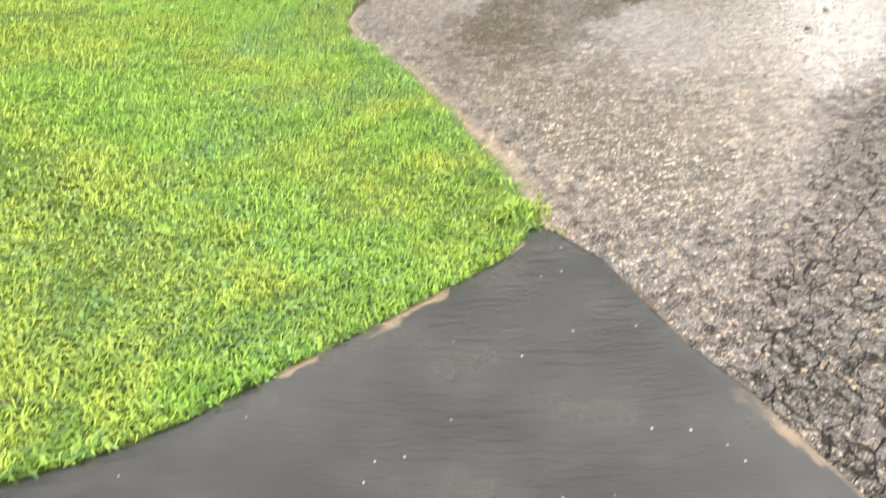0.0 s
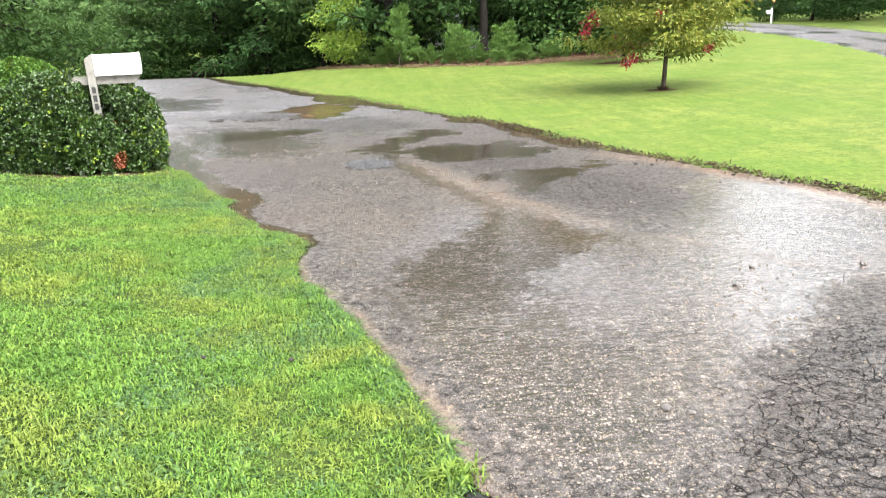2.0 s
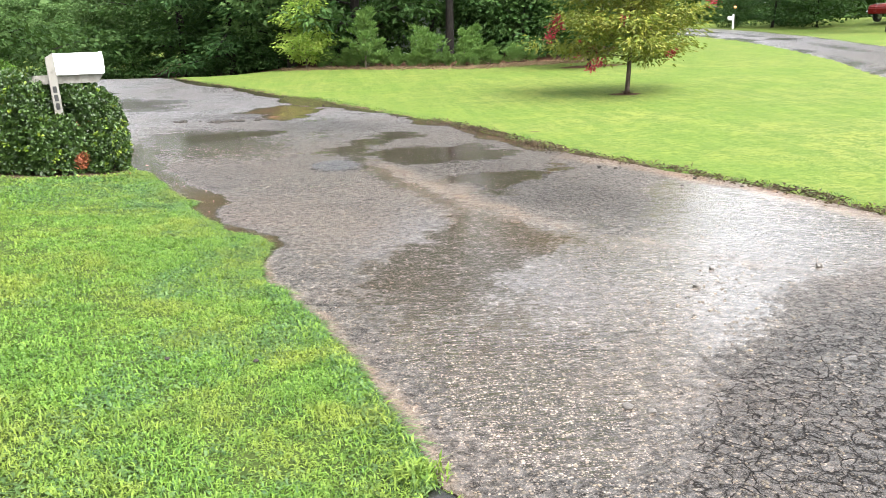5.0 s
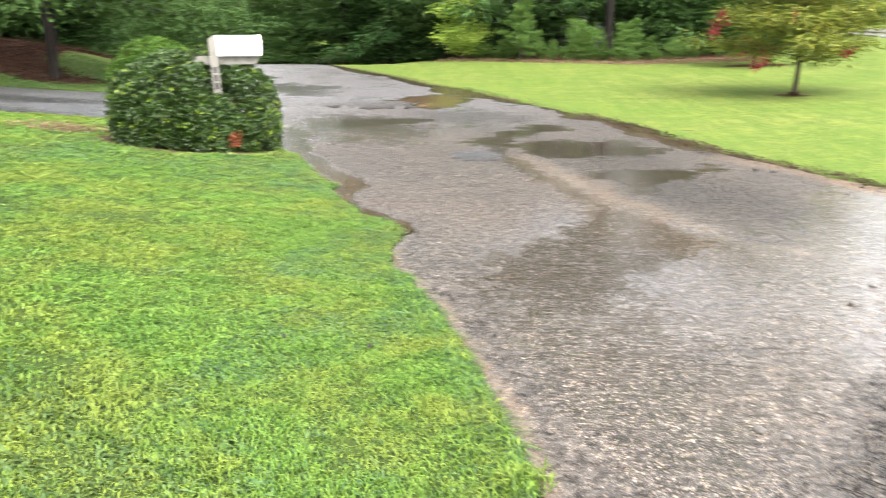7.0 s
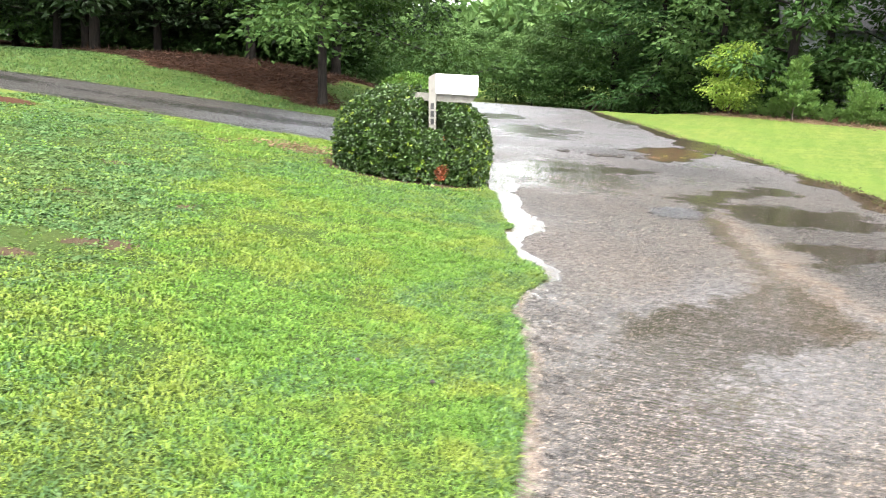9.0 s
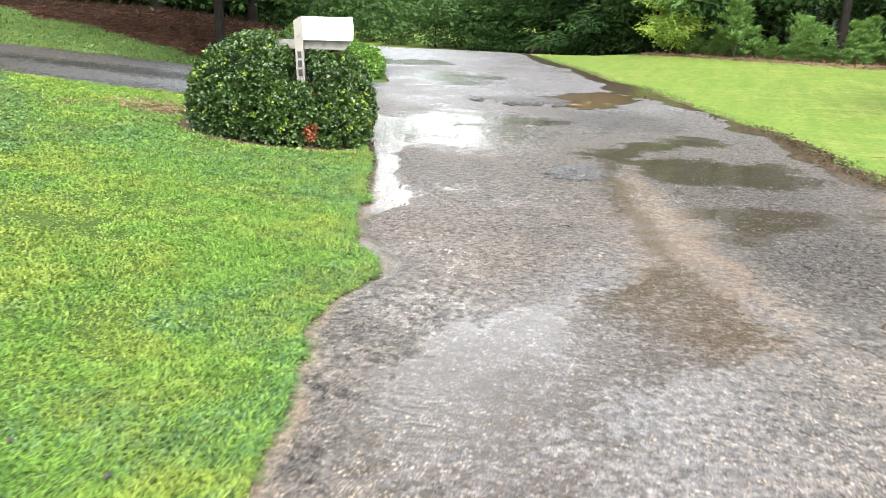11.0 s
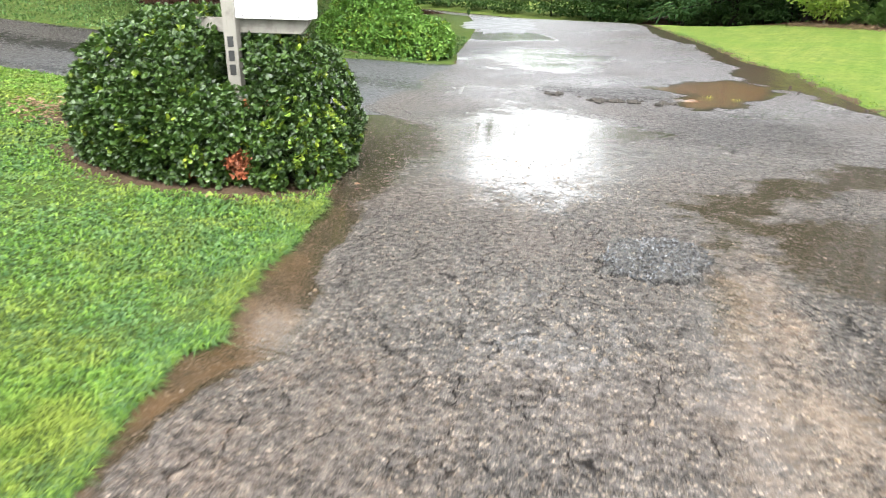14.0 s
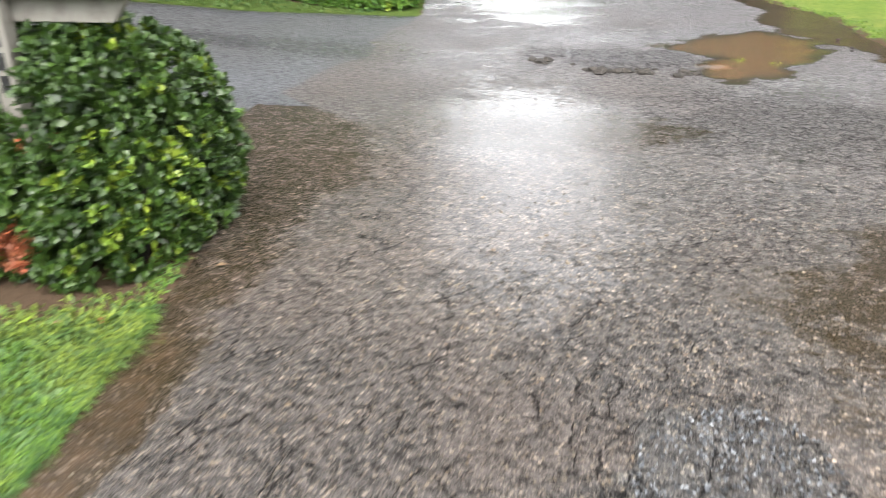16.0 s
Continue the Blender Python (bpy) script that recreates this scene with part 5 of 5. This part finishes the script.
            pieces.append(tube([(x - cx + 0.08 * math.cos(a), y - cy + 0.08 * math.sin(a), h1(x, y) - gz - 0.03), (x - cx + math.cos(a) * rx * 0.3, y - cy + math.sin(a) * ry * 0.3, (top - gz) * 0.4), q], [0.022, 0.016, 0.006], 6))
    part("branchwork", mesh_of("branchwork", *joined(pieces), M_BARK, True), M_BARK, root)
    inner = []
    for x, y, rx, ry, top in lobes:
        m = int(7000 * rx * ry)
        d = unit(rng.normal(size=(m, 3))) * (rng.uniform(0.35, 0.80, (m, 1)))
        zc = h1(x, y) + 0.36 * (top - h1(x, y))
        p = np.array([x, y, zc]) + d * np.array([rx, ry, 1]) * np.stack([np.ones(m), np.ones(m), np.where(d[:, 2] > 0, top - zc, zc - h1(x, y))], 1)
        if notch is not None:
            p = p[~in_notch(p, notch)]
        inner.append(p - np.array([cx, cy, gz]))
    inner = np.concatenate(inner)
    part("inner_foliage", mesh_of("inner_foliage", *leaves(rng, inner, rng.normal(size=inner.shape), leaf[0] * 1.4, leaf[1] * 1.5), mats[0]), mats[0], root)
    return root


make_shrub("clipped_shrub", "rounded dark green evergreen shrub round the mailbox post", ((-3.70, 10.9, 0.74, 0.92, 1.15), (-2.98, 11.05, 0.44, 0.68, 0.97), (-3.48, 10.56, 0.64, 0.56, 0.72), (-3.90, 10.72, 0.53, 0.62, 0.68), (-2.72, 10.8, 0.27, 0.42, 0.55)), (M_SHRUB, M_SHRUB_NEW), 12500, (0.046, 0.028), 51, (-2.88, 10.36, 0.18), (-2.42, 10.75, 0.4), (-3.17, 10.70))
make_shrub("clipped_shrub", "pale green rounded shrub across the drive", ((-7.12, 19.05, 0.78, 0.78, 1.14), (-6.35, 19.15, 0.62, 0.66, 0.66), (-7.6, 19.1, 0.5, 0.6, 0.8), (-6.75, 18.75, 0.6, 0.5, 0.72)), (M_SHRUB_LIGHT, M_SHRUB_NEW), 4600, (0.075, 0.036), 52)


# ---- the mailbox on its post ----
def box_shell(length, width, tall, seg=14):
    """A mailbox body along x: flat floor, straight sides, domed top, with thin end lips."""
    r = width / 2
    side = tall - r * 0.55
    prof = [(-r, 0.0), (-r, side)] + [(-r * math.cos(math.pi * i / seg), side + r * 0.55 * math.sin(math.pi * i / seg)) for i in range(1, seg)] + [(r, side), (r, 0.0)]
    bm = bmesh.new()
    rings = []
    for x, grow in ((-length / 2, 0.97), (-length / 2 + 0.004, 1.0), (length / 2 - 0.03, 1.0), (length / 2 - 0.029, 1.03), (length / 2 - 0.002, 1.03), (length / 2, 1.0)):
        rings.append([bm.verts.new((x, py * grow, pz if pz == 0 else pz * grow)) for py, pz in prof])
    n = len(prof)
    for a, b in zip(rings[:-1], rings[1:]):
        for i in range(n):
            bm.faces.new((a[i], a[(i + 1) % n], b[(i + 1) % n], b[i]))
    bm.faces.new(rings[0])
    bm.faces.new(rings[-1][::-1])
    bmesh.ops.recalc_face_normals(bm, faces=bm.faces[:])
    return bm


def arm_bm(length, tall, thick, cut):
    """A cross arm whose ends are cut slanting, longer above than below."""
    bm = bmesh.new()
    out = [(-length / 2, tall / 2), (length / 2, tall / 2), (length / 2 - cut, -tall / 2), (-length / 2 + cut, -tall / 2)]
    f = [bm.verts.new((x, -thick / 2, z)) for x, z in out]
    b = [bm.verts.new((x, thick / 2, z)) for x, z in out]
    bm.faces.new(f)
    bm.faces.new(b[::-1])
    for i in range(4):
        bm.faces.new((f[i], b[i], b[(i + 1) % 4], f[(i + 1) % 4]))
    bmesh.ops.recalc_face_normals(bm, faces=bm.faces[:])
    bmesh.ops.bevel(bm, geom=bm.edges[:], offset=0.004, segments=2, affect="EDGES")
    return bm


def post_bm(w, tall, cap):
    """A square post with a slanting top."""
    bm = box_bm(w, w, tall, 0.0, (0, 0, tall / 2))
    for v in bm.verts:
        if v.co.z > tall * 0.5:
            v.co.z += cap * (v.co.x / w - 0.5)
    bmesh.ops.bevel(bm, geom=bm.edges[:], offset=0.004, segments=2, affect="EDGES")
    return bm


def mailbox():
    turn = 19.2
    px, py = -3.195, 10.72
    g = h1(px, py)
    root = thing("mailbox", "white metal mailbox on a leaning weathered wooden post", "mailbox", (px, py, g), turn)
    post = part("post", post_bm(0.09, 1.36 - g, 0.05), M_PAINT, root, "weathered white wooden post")
    post.rotation_euler = (0, radians(-3.0), 0)
    post.location = (0.075, 0.0, 0.0)
    for z in (0.955, 0.86, 0.765):
        bar = part("number_bar", box_bm(0.042, 0.004, 0.072, 0.001, (0.0, -0.047, z - g)), M_DARK, post, "dark bar")
    arm = part("cross_arm", arm_bm(0.86, 0.10, 0.045, 0.07), M_PAINT, root, "weathered white cross arm with slanted ends")
    arm.location = (0.145, 0.07, 1.06 - g)
    bd = part("box", box_shell(0.535, 0.21, 0.24), M_BOX, root, "white enamelled metal box")
    bd.location = (0.31, 0.09, 1.112 - g)
    for i in range(4):
        part("print_bar", box_bm(0.03, 0.002, 0.022, 0.0, (-0.15 + 0.07 * i, -0.106, 0.15)), M_FAINT, bd, "faded print mark")
    for x in (-0.2, 0.0, 0.2):
        part("screw", box_bm(0.012, 0.008, 0.012, 0.002, (x, -0.108, 0.018)), M_DARK, bd)
    part("box_door", box_bm(0.008, 0.19, 0.165, 0.003, (0.270, 0, 0.095)), M_BOX, bd, "white hinged door")
    return root


mailbox()


# ---- beyond the lawn: mailbox with lamp, house, pickup ----
def far_mailbox(x, y):
    root = thing("mailbox_post", "white mailbox post with an orange lamp globe", "mailbox", (x, y, h1(x, y)), 20)
    part("post", post_bm(0.12, 1.25, 0.0), M_BOX, root)
    a = part("cross_arm", arm_bm(0.75, 0.10, 0.08, 0.05), M_BOX, root)
    a.location = (-0.15, 0.06, 0.8)
    b = part("box", box_shell(0.48, 0.18, 0.22), M_BOX, root)
    b.location = (-0.3, 0.06, 0.86)
    part("lamp_pole", mesh_of("lamp_pole", *tube([(0.16, 0, 0), (0.16, 0, 1.75)], [0.03, 0.025], 8), M_DARK, True), M_DARK, root)
    bm = bmesh.new()
    bmesh.ops.create_uvsphere(bm, u_segments=14, v_segments=10, radius=0.13, matrix=Matrix.Translation((0.16, 0, 1.84)))
    part("lamp_globe", bm, M_ORANGE, root, "orange round globe")
    return root


far_mailbox(24.9, 54.0).scale = (0.72, 0.72, 0.72)


def house(x, y, turn):
    g = h1(x, y)
    root = thing("house", "pale grey house glimpsed through the trees", "house", (x, y, g - 0.1), turn)
    part("wall", box_bm(11, 7, 3.2, 0.02, (0, 0, 1.6)), M_SIDING, root, "pale grey siding")
    bm = bmesh.new()
    pr = [(-4.1, 3.05), (0, 5.6), (4.1, 3.05), (4.1, 3.2), (0, 5.8), (-4.1, 3.2)]
    rings = [[bm.verts.new((sx, a, b)) for a, b in pr] for sx in (-5.9, 5.9)]
    for i in range(6):
        bm.faces.new((rings[0][i], rings[0][(i + 1) % 6], rings[1][(i + 1) % 6], rings[1][i]))
    bm.faces.new(rings[0])
    bm.faces.new(rings[1][::-1])
    bmesh.ops.recalc_face_normals(bm, faces=bm.faces[:])
    part("roof", bm, M_ROOF, root, "grey shingle roof")
    for wx in (-3.6, -0.8, 2.4):
        w = part("window", box_bm(1.1, 0.08, 1.3, 0.01, (wx, -3.52, 1.7)), M_BOX, root, "white framed window")
        part("pane", box_bm(0.94, 0.03, 1.14, 0.0, (wx, -3.555, 1.7)), M_GLASS, w)


house(5.5, 44.5, 8)


def wheel(root, x, y):
    bm = bmesh.new()
    bmesh.ops.create_cone(bm, cap_ends=True, segments=24, radius1=0.36, radius2=0.36, depth=0.24, matrix=Matrix.Translation((x, y, 0.36)) @ Matrix.Rotation(radians(90), 4, "X"))
    bmesh.ops.bevel(bm, geom=[e for e in bm.edges if e.calc_face_angle(0) > 1], offset=0.04, segments=2, affect="EDGES")
    w = part("wheel", bm, M_TYRE, root, "black tyre")
    bm = bmesh.new()
    bmesh.ops.create_cone(bm, cap_ends=True, segments=20, radius1=0.21, radius2=0.17, depth=0.27, matrix=Matrix.Translation((x, y, 0.36)) @ Matrix.Rotation(radians(90), 4, "X"))
    part("rim", bm, M_CHROME, w, "bright metal rim")


def pickup(x, y, turn):
    root = thing("pickup_truck", "red pickup truck parked under the trees", "truck", (x, y, h1(x, y)), turn)
    bm = bmesh.new()
    prof = [(-2.6, 0.5), (-2.65, 1.0), (-0.6, 1.05), (-0.45, 1.1), (1.0, 1.1), (2.45, 0.98), (2.6, 0.8), (2.6, 0.45)]
    rings = [[bm.verts.new((a, s, b)) for a, b in prof] for s in (-0.93, 0.93)]
    n = len(prof)
    for i in range(n):
        bm.faces.new((rings[0][i], rings[0][(i + 1) % n], rings[1][(i + 1) % n], rings[1][i]))
    bm.faces.new(rings[0])
    bm.faces.new(rings[1][::-1])
    bmesh.ops.recalc_face_normals(bm, faces=bm.faces[:])
    bmesh.ops.bevel(bm, geom=bm.edges[:], offset=0.05, segments=3, affect="EDGES")
    part("body", bm, M_RED, root, "glossy red body")
    bm = bmesh.new()
    prof = [(-0.55, 1.05), (-0.35, 1.72), (0.45, 1.74), (1.05, 1.08)]
    rings = [[bm.verts.new((a, s * (0.9 if b < 1.2 else 0.74), b)) for a, b in prof] for s in (-1, 1)]
    for i in range(4):
        bm.faces.new((rings[0][i], rings[0][(i + 1) % 4], rings[1][(i + 1) % 4], rings[1][i]))
    bm.faces.new(rings[0])
    bm.faces.new(rings[1][::-1])
    bmesh.ops.recalc_face_normals(bm, faces=bm.faces[:])
    bmesh.ops.bevel(bm, geom=bm.edges[:], offset=0.05, segments=2, affect="EDGES")
    cab = part("cab", bm, M_RED, root, "red cab")
    part("side_window", box_bm(0.75, 1.70, 0.42, 0.03, (0.1, 0, 1.42)), M_GLASS, cab)
    for wx in (-1.65, 1.7):
        for wy in (-0.84, 0.84):
            wheel(root, wx, wy)


pickup(33.6, 49.5, 205)


# ---- small things on the ground ----
def stone(x, y, r, seed, label="small dark stone on the wet road", name="stone", z=0.006):
    rr = random.Random(seed)
    bm = bmesh.new()
    bmesh.ops.create_icosphere(bm, subdivisions=2, radius=r)
    for v in bm.verts:
        v.co *= 0.8 + 0.35 * noise.noise(v.co * (1.6 / r) + Vector((seed * 3.1, 0, 0)))
        v.co.z *= 0.6
    me = bpy.data.meshes.new(name)
    bm.to_mesh(me)
    bm.free()
    me.materials.append(M_STONE if name == "stone" else M_CLOD)
    ob = new(name, me)
    ob.matrix_world = pose(x, y, z + h1(x, y) + r * 0.3, 0, 0, rr.uniform(0, 360))
    tagged(ob, label, "stone", "stones on the road")


for i, (x, y, r) in enumerate(((2.116, 4.995, 0.03), (3.064, 5.291, 0.03), (2.369, 5.363, 0.022), (1.9, 4.5, 0.014), (2.6, 4.9, 0.012), (1.45, 3.6, 0.014), (1.16, 3.42, 0.03), (1.24, 3.36, 0.026))):
    stone(x, y, r, i + 1)
stone(-0.417, 4.15, 0.018, 31, "dark clod lying in the lawn", "clod", 0.018)
stone(-0.83, 4.18, 0.016, 32, "dark clod lying in the lawn", "clod", 0.018)


def patch_stones(x, y, rx, ry, seed, n):
    """Angular chippings packed over the repair."""
    rng = np.random.default_rng(seed)
    a, q = rng.uniform(0, 2 * np.pi, n), np.sqrt(rng.uniform(0, 0.92, n))
    p = np.stack([x + rx * q * np.cos(a), y + ry * q * np.sin(a), np.full(n, 0.0155)], 1)
    tilt = unit(rng.normal(size=(n, 3)) * np.array([1, 1, 0.35]))
    tagged(new("patch_stones", mesh_of("patch_stones", *leaves(rng, p, tilt, 0.018, 0.015, 0.5), M_CHIP_GREY)), "sharp grey chippings in the repair patch", "chippings", kind="stuff")


def asphalt_patch(x, y, rx, ry, seed, mat, label, turn=0.0):
    """A round-edged repair of coarse dark chippings, standing a little proud."""
    n, m = 96, 14
    a = np.linspace(0, 2 * np.pi, n, endpoint=False)[:, None]
    r = np.linspace(0, 1, m)[None, :]
    edge = 1 + 0.3 * fbm(np.cos(a) * 2, np.sin(a) * 2, 1.3, seed) + 0.2 * fbm(np.cos(a) * 2, np.sin(a) * 2, 5.0, seed)
    qx, qy = rx * edge * r * np.cos(a), ry * edge * r * np.sin(a)
    px, py = x + qx * math.cos(turn) - qy * math.sin(turn), y + qx * math.sin(turn) + qy * math.cos(turn)
    pz = dip(px, py) + 0.0165 - 0.013 * step(r, 0.95, 1.0) + 0.004 * fbm(px, py, 6, seed) + 0 * a
    i = np.arange(n * m).reshape(n, m)
    j = np.roll(i, -1, 0)
    quads = np.stack([i[:, :-1], i[:, 1:], j[:, 1:], j[:, :-1]], -1).reshape(-1, 4)
    me = mesh_of("asphalt_patch", np.stack([px, py, pz], -1), quads, mat, True, {"stony": np.ones(n * m), "wet": 0.3 + 0.3 * fbm(px, py, 4, seed), "cracked": 0.55 + 0.45 * step(r, 0.75, 0.97) + 0 * px})
    tagged(new("asphalt_patch", me), label, "road patch", kind="structure")


asphalt_patch(-0.03, 10.35, 0.31, 0.42, 71, M_PATCH, "coarse blue-grey asphalt repair patch in the road")
patch_stones(-0.03, 10.35, 0.29, 0.40, 73, 1000)
asphalt_patch(-8.9, 28.6, 1.15, 3.2, 72, M_DRIVE, "smooth dark grey asphalt repair far along the road", radians(24))



def chippings(seed, n):
    """Pale angular stones that stand proud of the worn binder, in the stretch that is passed nearest."""
    rng = np.random.default_rng(seed)
    way = ((0.9, 2.6), (1.3, 4.6), (1.0, 7.0), (0.2, 9.5), (-0.6, 11.5))
    x, y = rng.uniform(-2.2, 3.6, n), rng.uniform(1.6, 12.6, n)
    far = near_line(x, y, way)
    calm = np.maximum(np.maximum.reduce([step(depth_in(x, y, q), -0.15, 0.15) for q in (MURKY, ARM, HOLLOW)]), step(np.interp(y, (6, 10.5, 12, 13.2), (0.4, 0.42, 0.95, 1.25)) - (x - road_left(y)), 0.0, 0.2) * (y > 6))
    calm = np.maximum(calm, 0.8 * step(depth_in(x, y, FLOW), -0.1, 0.2) * step(y, 6.2, 4.6) * step(x, 1.9, 1.1))
    ok = (rng.uniform(0, 1, n) < np.exp(-((far / 1.5) ** 2)) * (1 - 0.95 * calm) * (0.65 + 0.5 * fbm(x, y, 1.2, 9))) & (x > road_left(y) + 0.06) & (x < road_right(y) - 0.1) & ~in_poly(x, y, APRON)
    x, y = x[ok], y[ok]
    n = len(x)
    r = np.clip(rng.lognormal(math.log(0.0062), 0.32, n), 0.003, 0.013)[:, None]
    a = rng.uniform(0, 2 * np.pi, n)[:, None] + np.arange(5)[None, :] * 2 * np.pi / 5 + rng.uniform(-0.35, 0.35, (n, 5))
    rr = r * rng.uniform(0.75, 1.25, (n, 5))
    tall = r * rng.uniform(0.25, 0.55, (n, 1))
    tilt = rng.normal(0, 0.25, (n, 1))
    z = 0.006 + 0.006 * fbm(x, y, 0.9, 11)[:, None] + 0 * rr
    low = np.stack([x[:, None] + rr * np.cos(a), y[:, None] + rr * np.sin(a), z - 0.003], -1)
    top = np.stack([x[:, None] + 0.68 * rr * np.cos(a), y[:, None] + 0.68 * rr * np.sin(a), z + tall + 0.5 * tilt * rr * np.cos(a)], -1)
    verts = np.concatenate([low, top], 1).reshape(-1, 3)
    one = [(j, (j + 1) % 5, 5 + (j + 1) % 5) for j in range(5)] + [(j, 5 + (j + 1) % 5, 5 + j) for j in range(5)] + [(5, 6, 7), (5, 7, 8), (5, 8, 9)]
    tris = (np.arange(n)[:, None, None] * 10 + np.array(one)[None]).reshape(-1, 3)
    tagged(new("chippings", mesh_of("chippings", verts, tris, M_CHIP)), "pale wet stone chippings bedded in the worn road", "chippings", kind="stuff")


chippings(17, 52000)

# broken lip of the old surface
rb = random.Random(12)
for i in range(64):
    s = rb.choice((0.04, 0.1, 0.36, 0.46, 0.52, 0.56, 0.6, 0.66, 0.74, 0.86, 0.93, 0.97)) + rb.gauss(0, 0.03)
    lip_y = float(np.interp(s, (0, 0.48, 1), (16.2, 15.85, 16.2)))
    stone(-2.87 + 1.6 * s, lip_y + rb.gauss(0, 0.06), rb.choice((0.014, 0.018, 0.024, 0.035, 0.05, 0.065)), 100 + i, "broken dark asphalt chunk beside a shallow pothole", "asphalt_chunk", -0.004)
for i in range(26):
    y = rb.uniform(6, 19)
    x = float(road_right(y)) - abs(rb.gauss(0, 0.25)) - 0.05
    stone(x, y, rb.uniform(0.012, 0.03), 200 + i, "small pebble washed to the road edge", "pebble")


def tuft(x, y, n, length, mat, seed, label):
    rng = np.random.default_rng(seed)
    px, py = x + rng.normal(0, 0.05, n), y + rng.normal(0, 0.04, n)
    v, f = blades(rng, px, py, length, 0.008, 0.8)
    v = v.reshape(-1, 3) - np.array([x, y, h1(x, y)])
    ob = new("grass_tuft", mesh_of("grass_tuft", v, f, mat))
    ob.matrix_world = pose(x, y, h1(x, y) + 0.004)
    tagged(ob, label, "grass tuft", kind="stuff")


tuft(-1.05, 17.05, 24, 0.035, M_GRASS, 1, "small green tuft standing in the brown puddle")
tuft(-0.72, 17.0, 20, 0.03, M_GRASS, 2, "small green tuft standing in the brown puddle")
tuft(-3.78, 12.85, 70, 0.05, M_GRASS, 3, "yellow-green tuft at the mouth of the drive")
tuft(0.37, 1.53, 16, 0.03, M_GRASS, 4, "small tuft growing through the driveway")
tuft(0.24, 3.0, 200, 0.07, M_GRASS, 5, "long bright grass at the tip of the lawn")

# pine straw lying on the bank and under the trees
rng = np.random.default_rng(91)
sx, sy = rng.uniform(-30, -8, 60000), rng.uniform(17, 32, 60000)
ok = (straw_mask(sx, sy) > 0.35) & ~paved(sx, sy)
sx, sy = sx[ok], sy[ok]
sp = np.stack([sx, sy, height(sx, sy) + rng.uniform(0.0, 0.03, len(sx))], 1)
sd = rng.normal(size=sp.shape) * np.array([1, 1, 0.25])
tagged(new("pine_straw", mesh_of("pine_straw", *leaves(rng, sp, sd, 0.22, 0.02, 0.1), M_STRAW)), "red-brown fallen pine needles on the bank", "pine straw", kind="stuff")

tuft(5.94, 17.75, 160, 0.13, M_STRAW, 6, "dry twigs and straw round the foot of the crape myrtle")

# pale dry straw along the edge of the woods
sx = rng.uniform(-2.0, 9.0, 6000)
sy = np.interp(sx, (-9, -4.4, 0.1, 4.4, 8, 12), (43, 36.2, 33.1, 29.4, 29.7, 36.5)) + rng.normal(-0.1, 0.5, 6000)
sp = np.stack([sx, sy, height(sx, sy) + rng.uniform(0.0, 0.03, 6000)], 1)
sd = rng.normal(size=sp.shape) * np.array([1, 1, 0.2])
tagged(new("dry_straw", mesh_of("dry_straw", *leaves(rng, sp, sd, 0.16, 0.022, 0.1), M_DRY_STRAW)), "pale dry straw along the edge of the woods", "straw", kind="stuff")


# wet brown debris washed up along the far verge
dy = rng.uniform(3.0, 15.0, 5200)
clump = fbm(dy, dy * 0, 1.4, 91)
dx = road_right(dy) + 0.02 + 0.10 * clump + rng.normal(0, 0.06, 5200)
keep = rng.uniform(-0.5, 0.9, 5200) < clump + 0.25
dp = np.stack([dx, dy, height(dx, dy) + rng.uniform(0.012, 0.05, 5200)], 1)[keep]
tagged(new("verge_debris", mesh_of("verge_debris", *leaves(rng, dp, rng.normal(size=dp.shape) * np.array([1, 1, 0.35]), 0.05, 0.018, 0.3), M_DEBRIS)), "wet brown leaves and stalks washed up along the verge", "debris", kind="stuff")

# dry litter beside the shrub, and single leaves fallen in front of it
lx, ly = rng.normal(-5.38, 0.36, 420), rng.normal(11.18, 0.26, 420)
lp = np.stack([lx, ly, height(lx, ly) + rng.uniform(0.004, 0.035, 420)], 1)
tagged(new("dry_litter", mesh_of("dry_litter", *leaves(rng, lp, rng.normal(size=lp.shape) * np.array([1, 1, 0.25]), 0.07, 0.022, 0.2), M_DRY_STRAW)), "pale orange dry leaf litter beside the shrub", "leaf litter", kind="stuff")


def fallen_leaf(x, y, size, turn, mat, label, seed):
    r = np.random.default_rng(seed)
    v, f = leaves(r, np.zeros((1, 3)), np.array([[1.0, 0.0, 0.1]]), size, size * 0.55, 0.3)
    ob = new("fallen_leaf", mesh_of("fallen_leaf", v, f, mat))
    ob.matrix_world = pose(x, y, h1(x, y) + 0.012, 0, 0, turn)
    tagged(ob, label, "leaf")


for i, (x, y, size, turn, mat, label) in enumerate((
    (-2.86, 10.02, 0.07, 20, M_SHRUB_NEW, "yellow-green leaf fallen on the bare soil"),
    (-2.80, 9.96, 0.05, 130, M_DRY_STRAW, "pale dry leaf fallen on the bare soil"),
    (-2.58, 10.12, 0.06, 70, M_SHRUB_NEW, "yellow-green leaf fallen on the bare soil"),
    (-2.44, 10.2, 0.05, 200, M_DRY_STRAW, "pale dry leaf fallen on the bare soil"),
    (-2.36, 10.32, 0.06, 310, M_SHRUB_RED, "rust-red leaf fallen beside the puddle"),
    (-2.30, 10.9, 0.05, 40, M_DRY_STRAW, "pale dry leaf fallen beside the puddle"),
)):
    fallen_leaf(x, y, size, turn, mat, label, 300 + i)
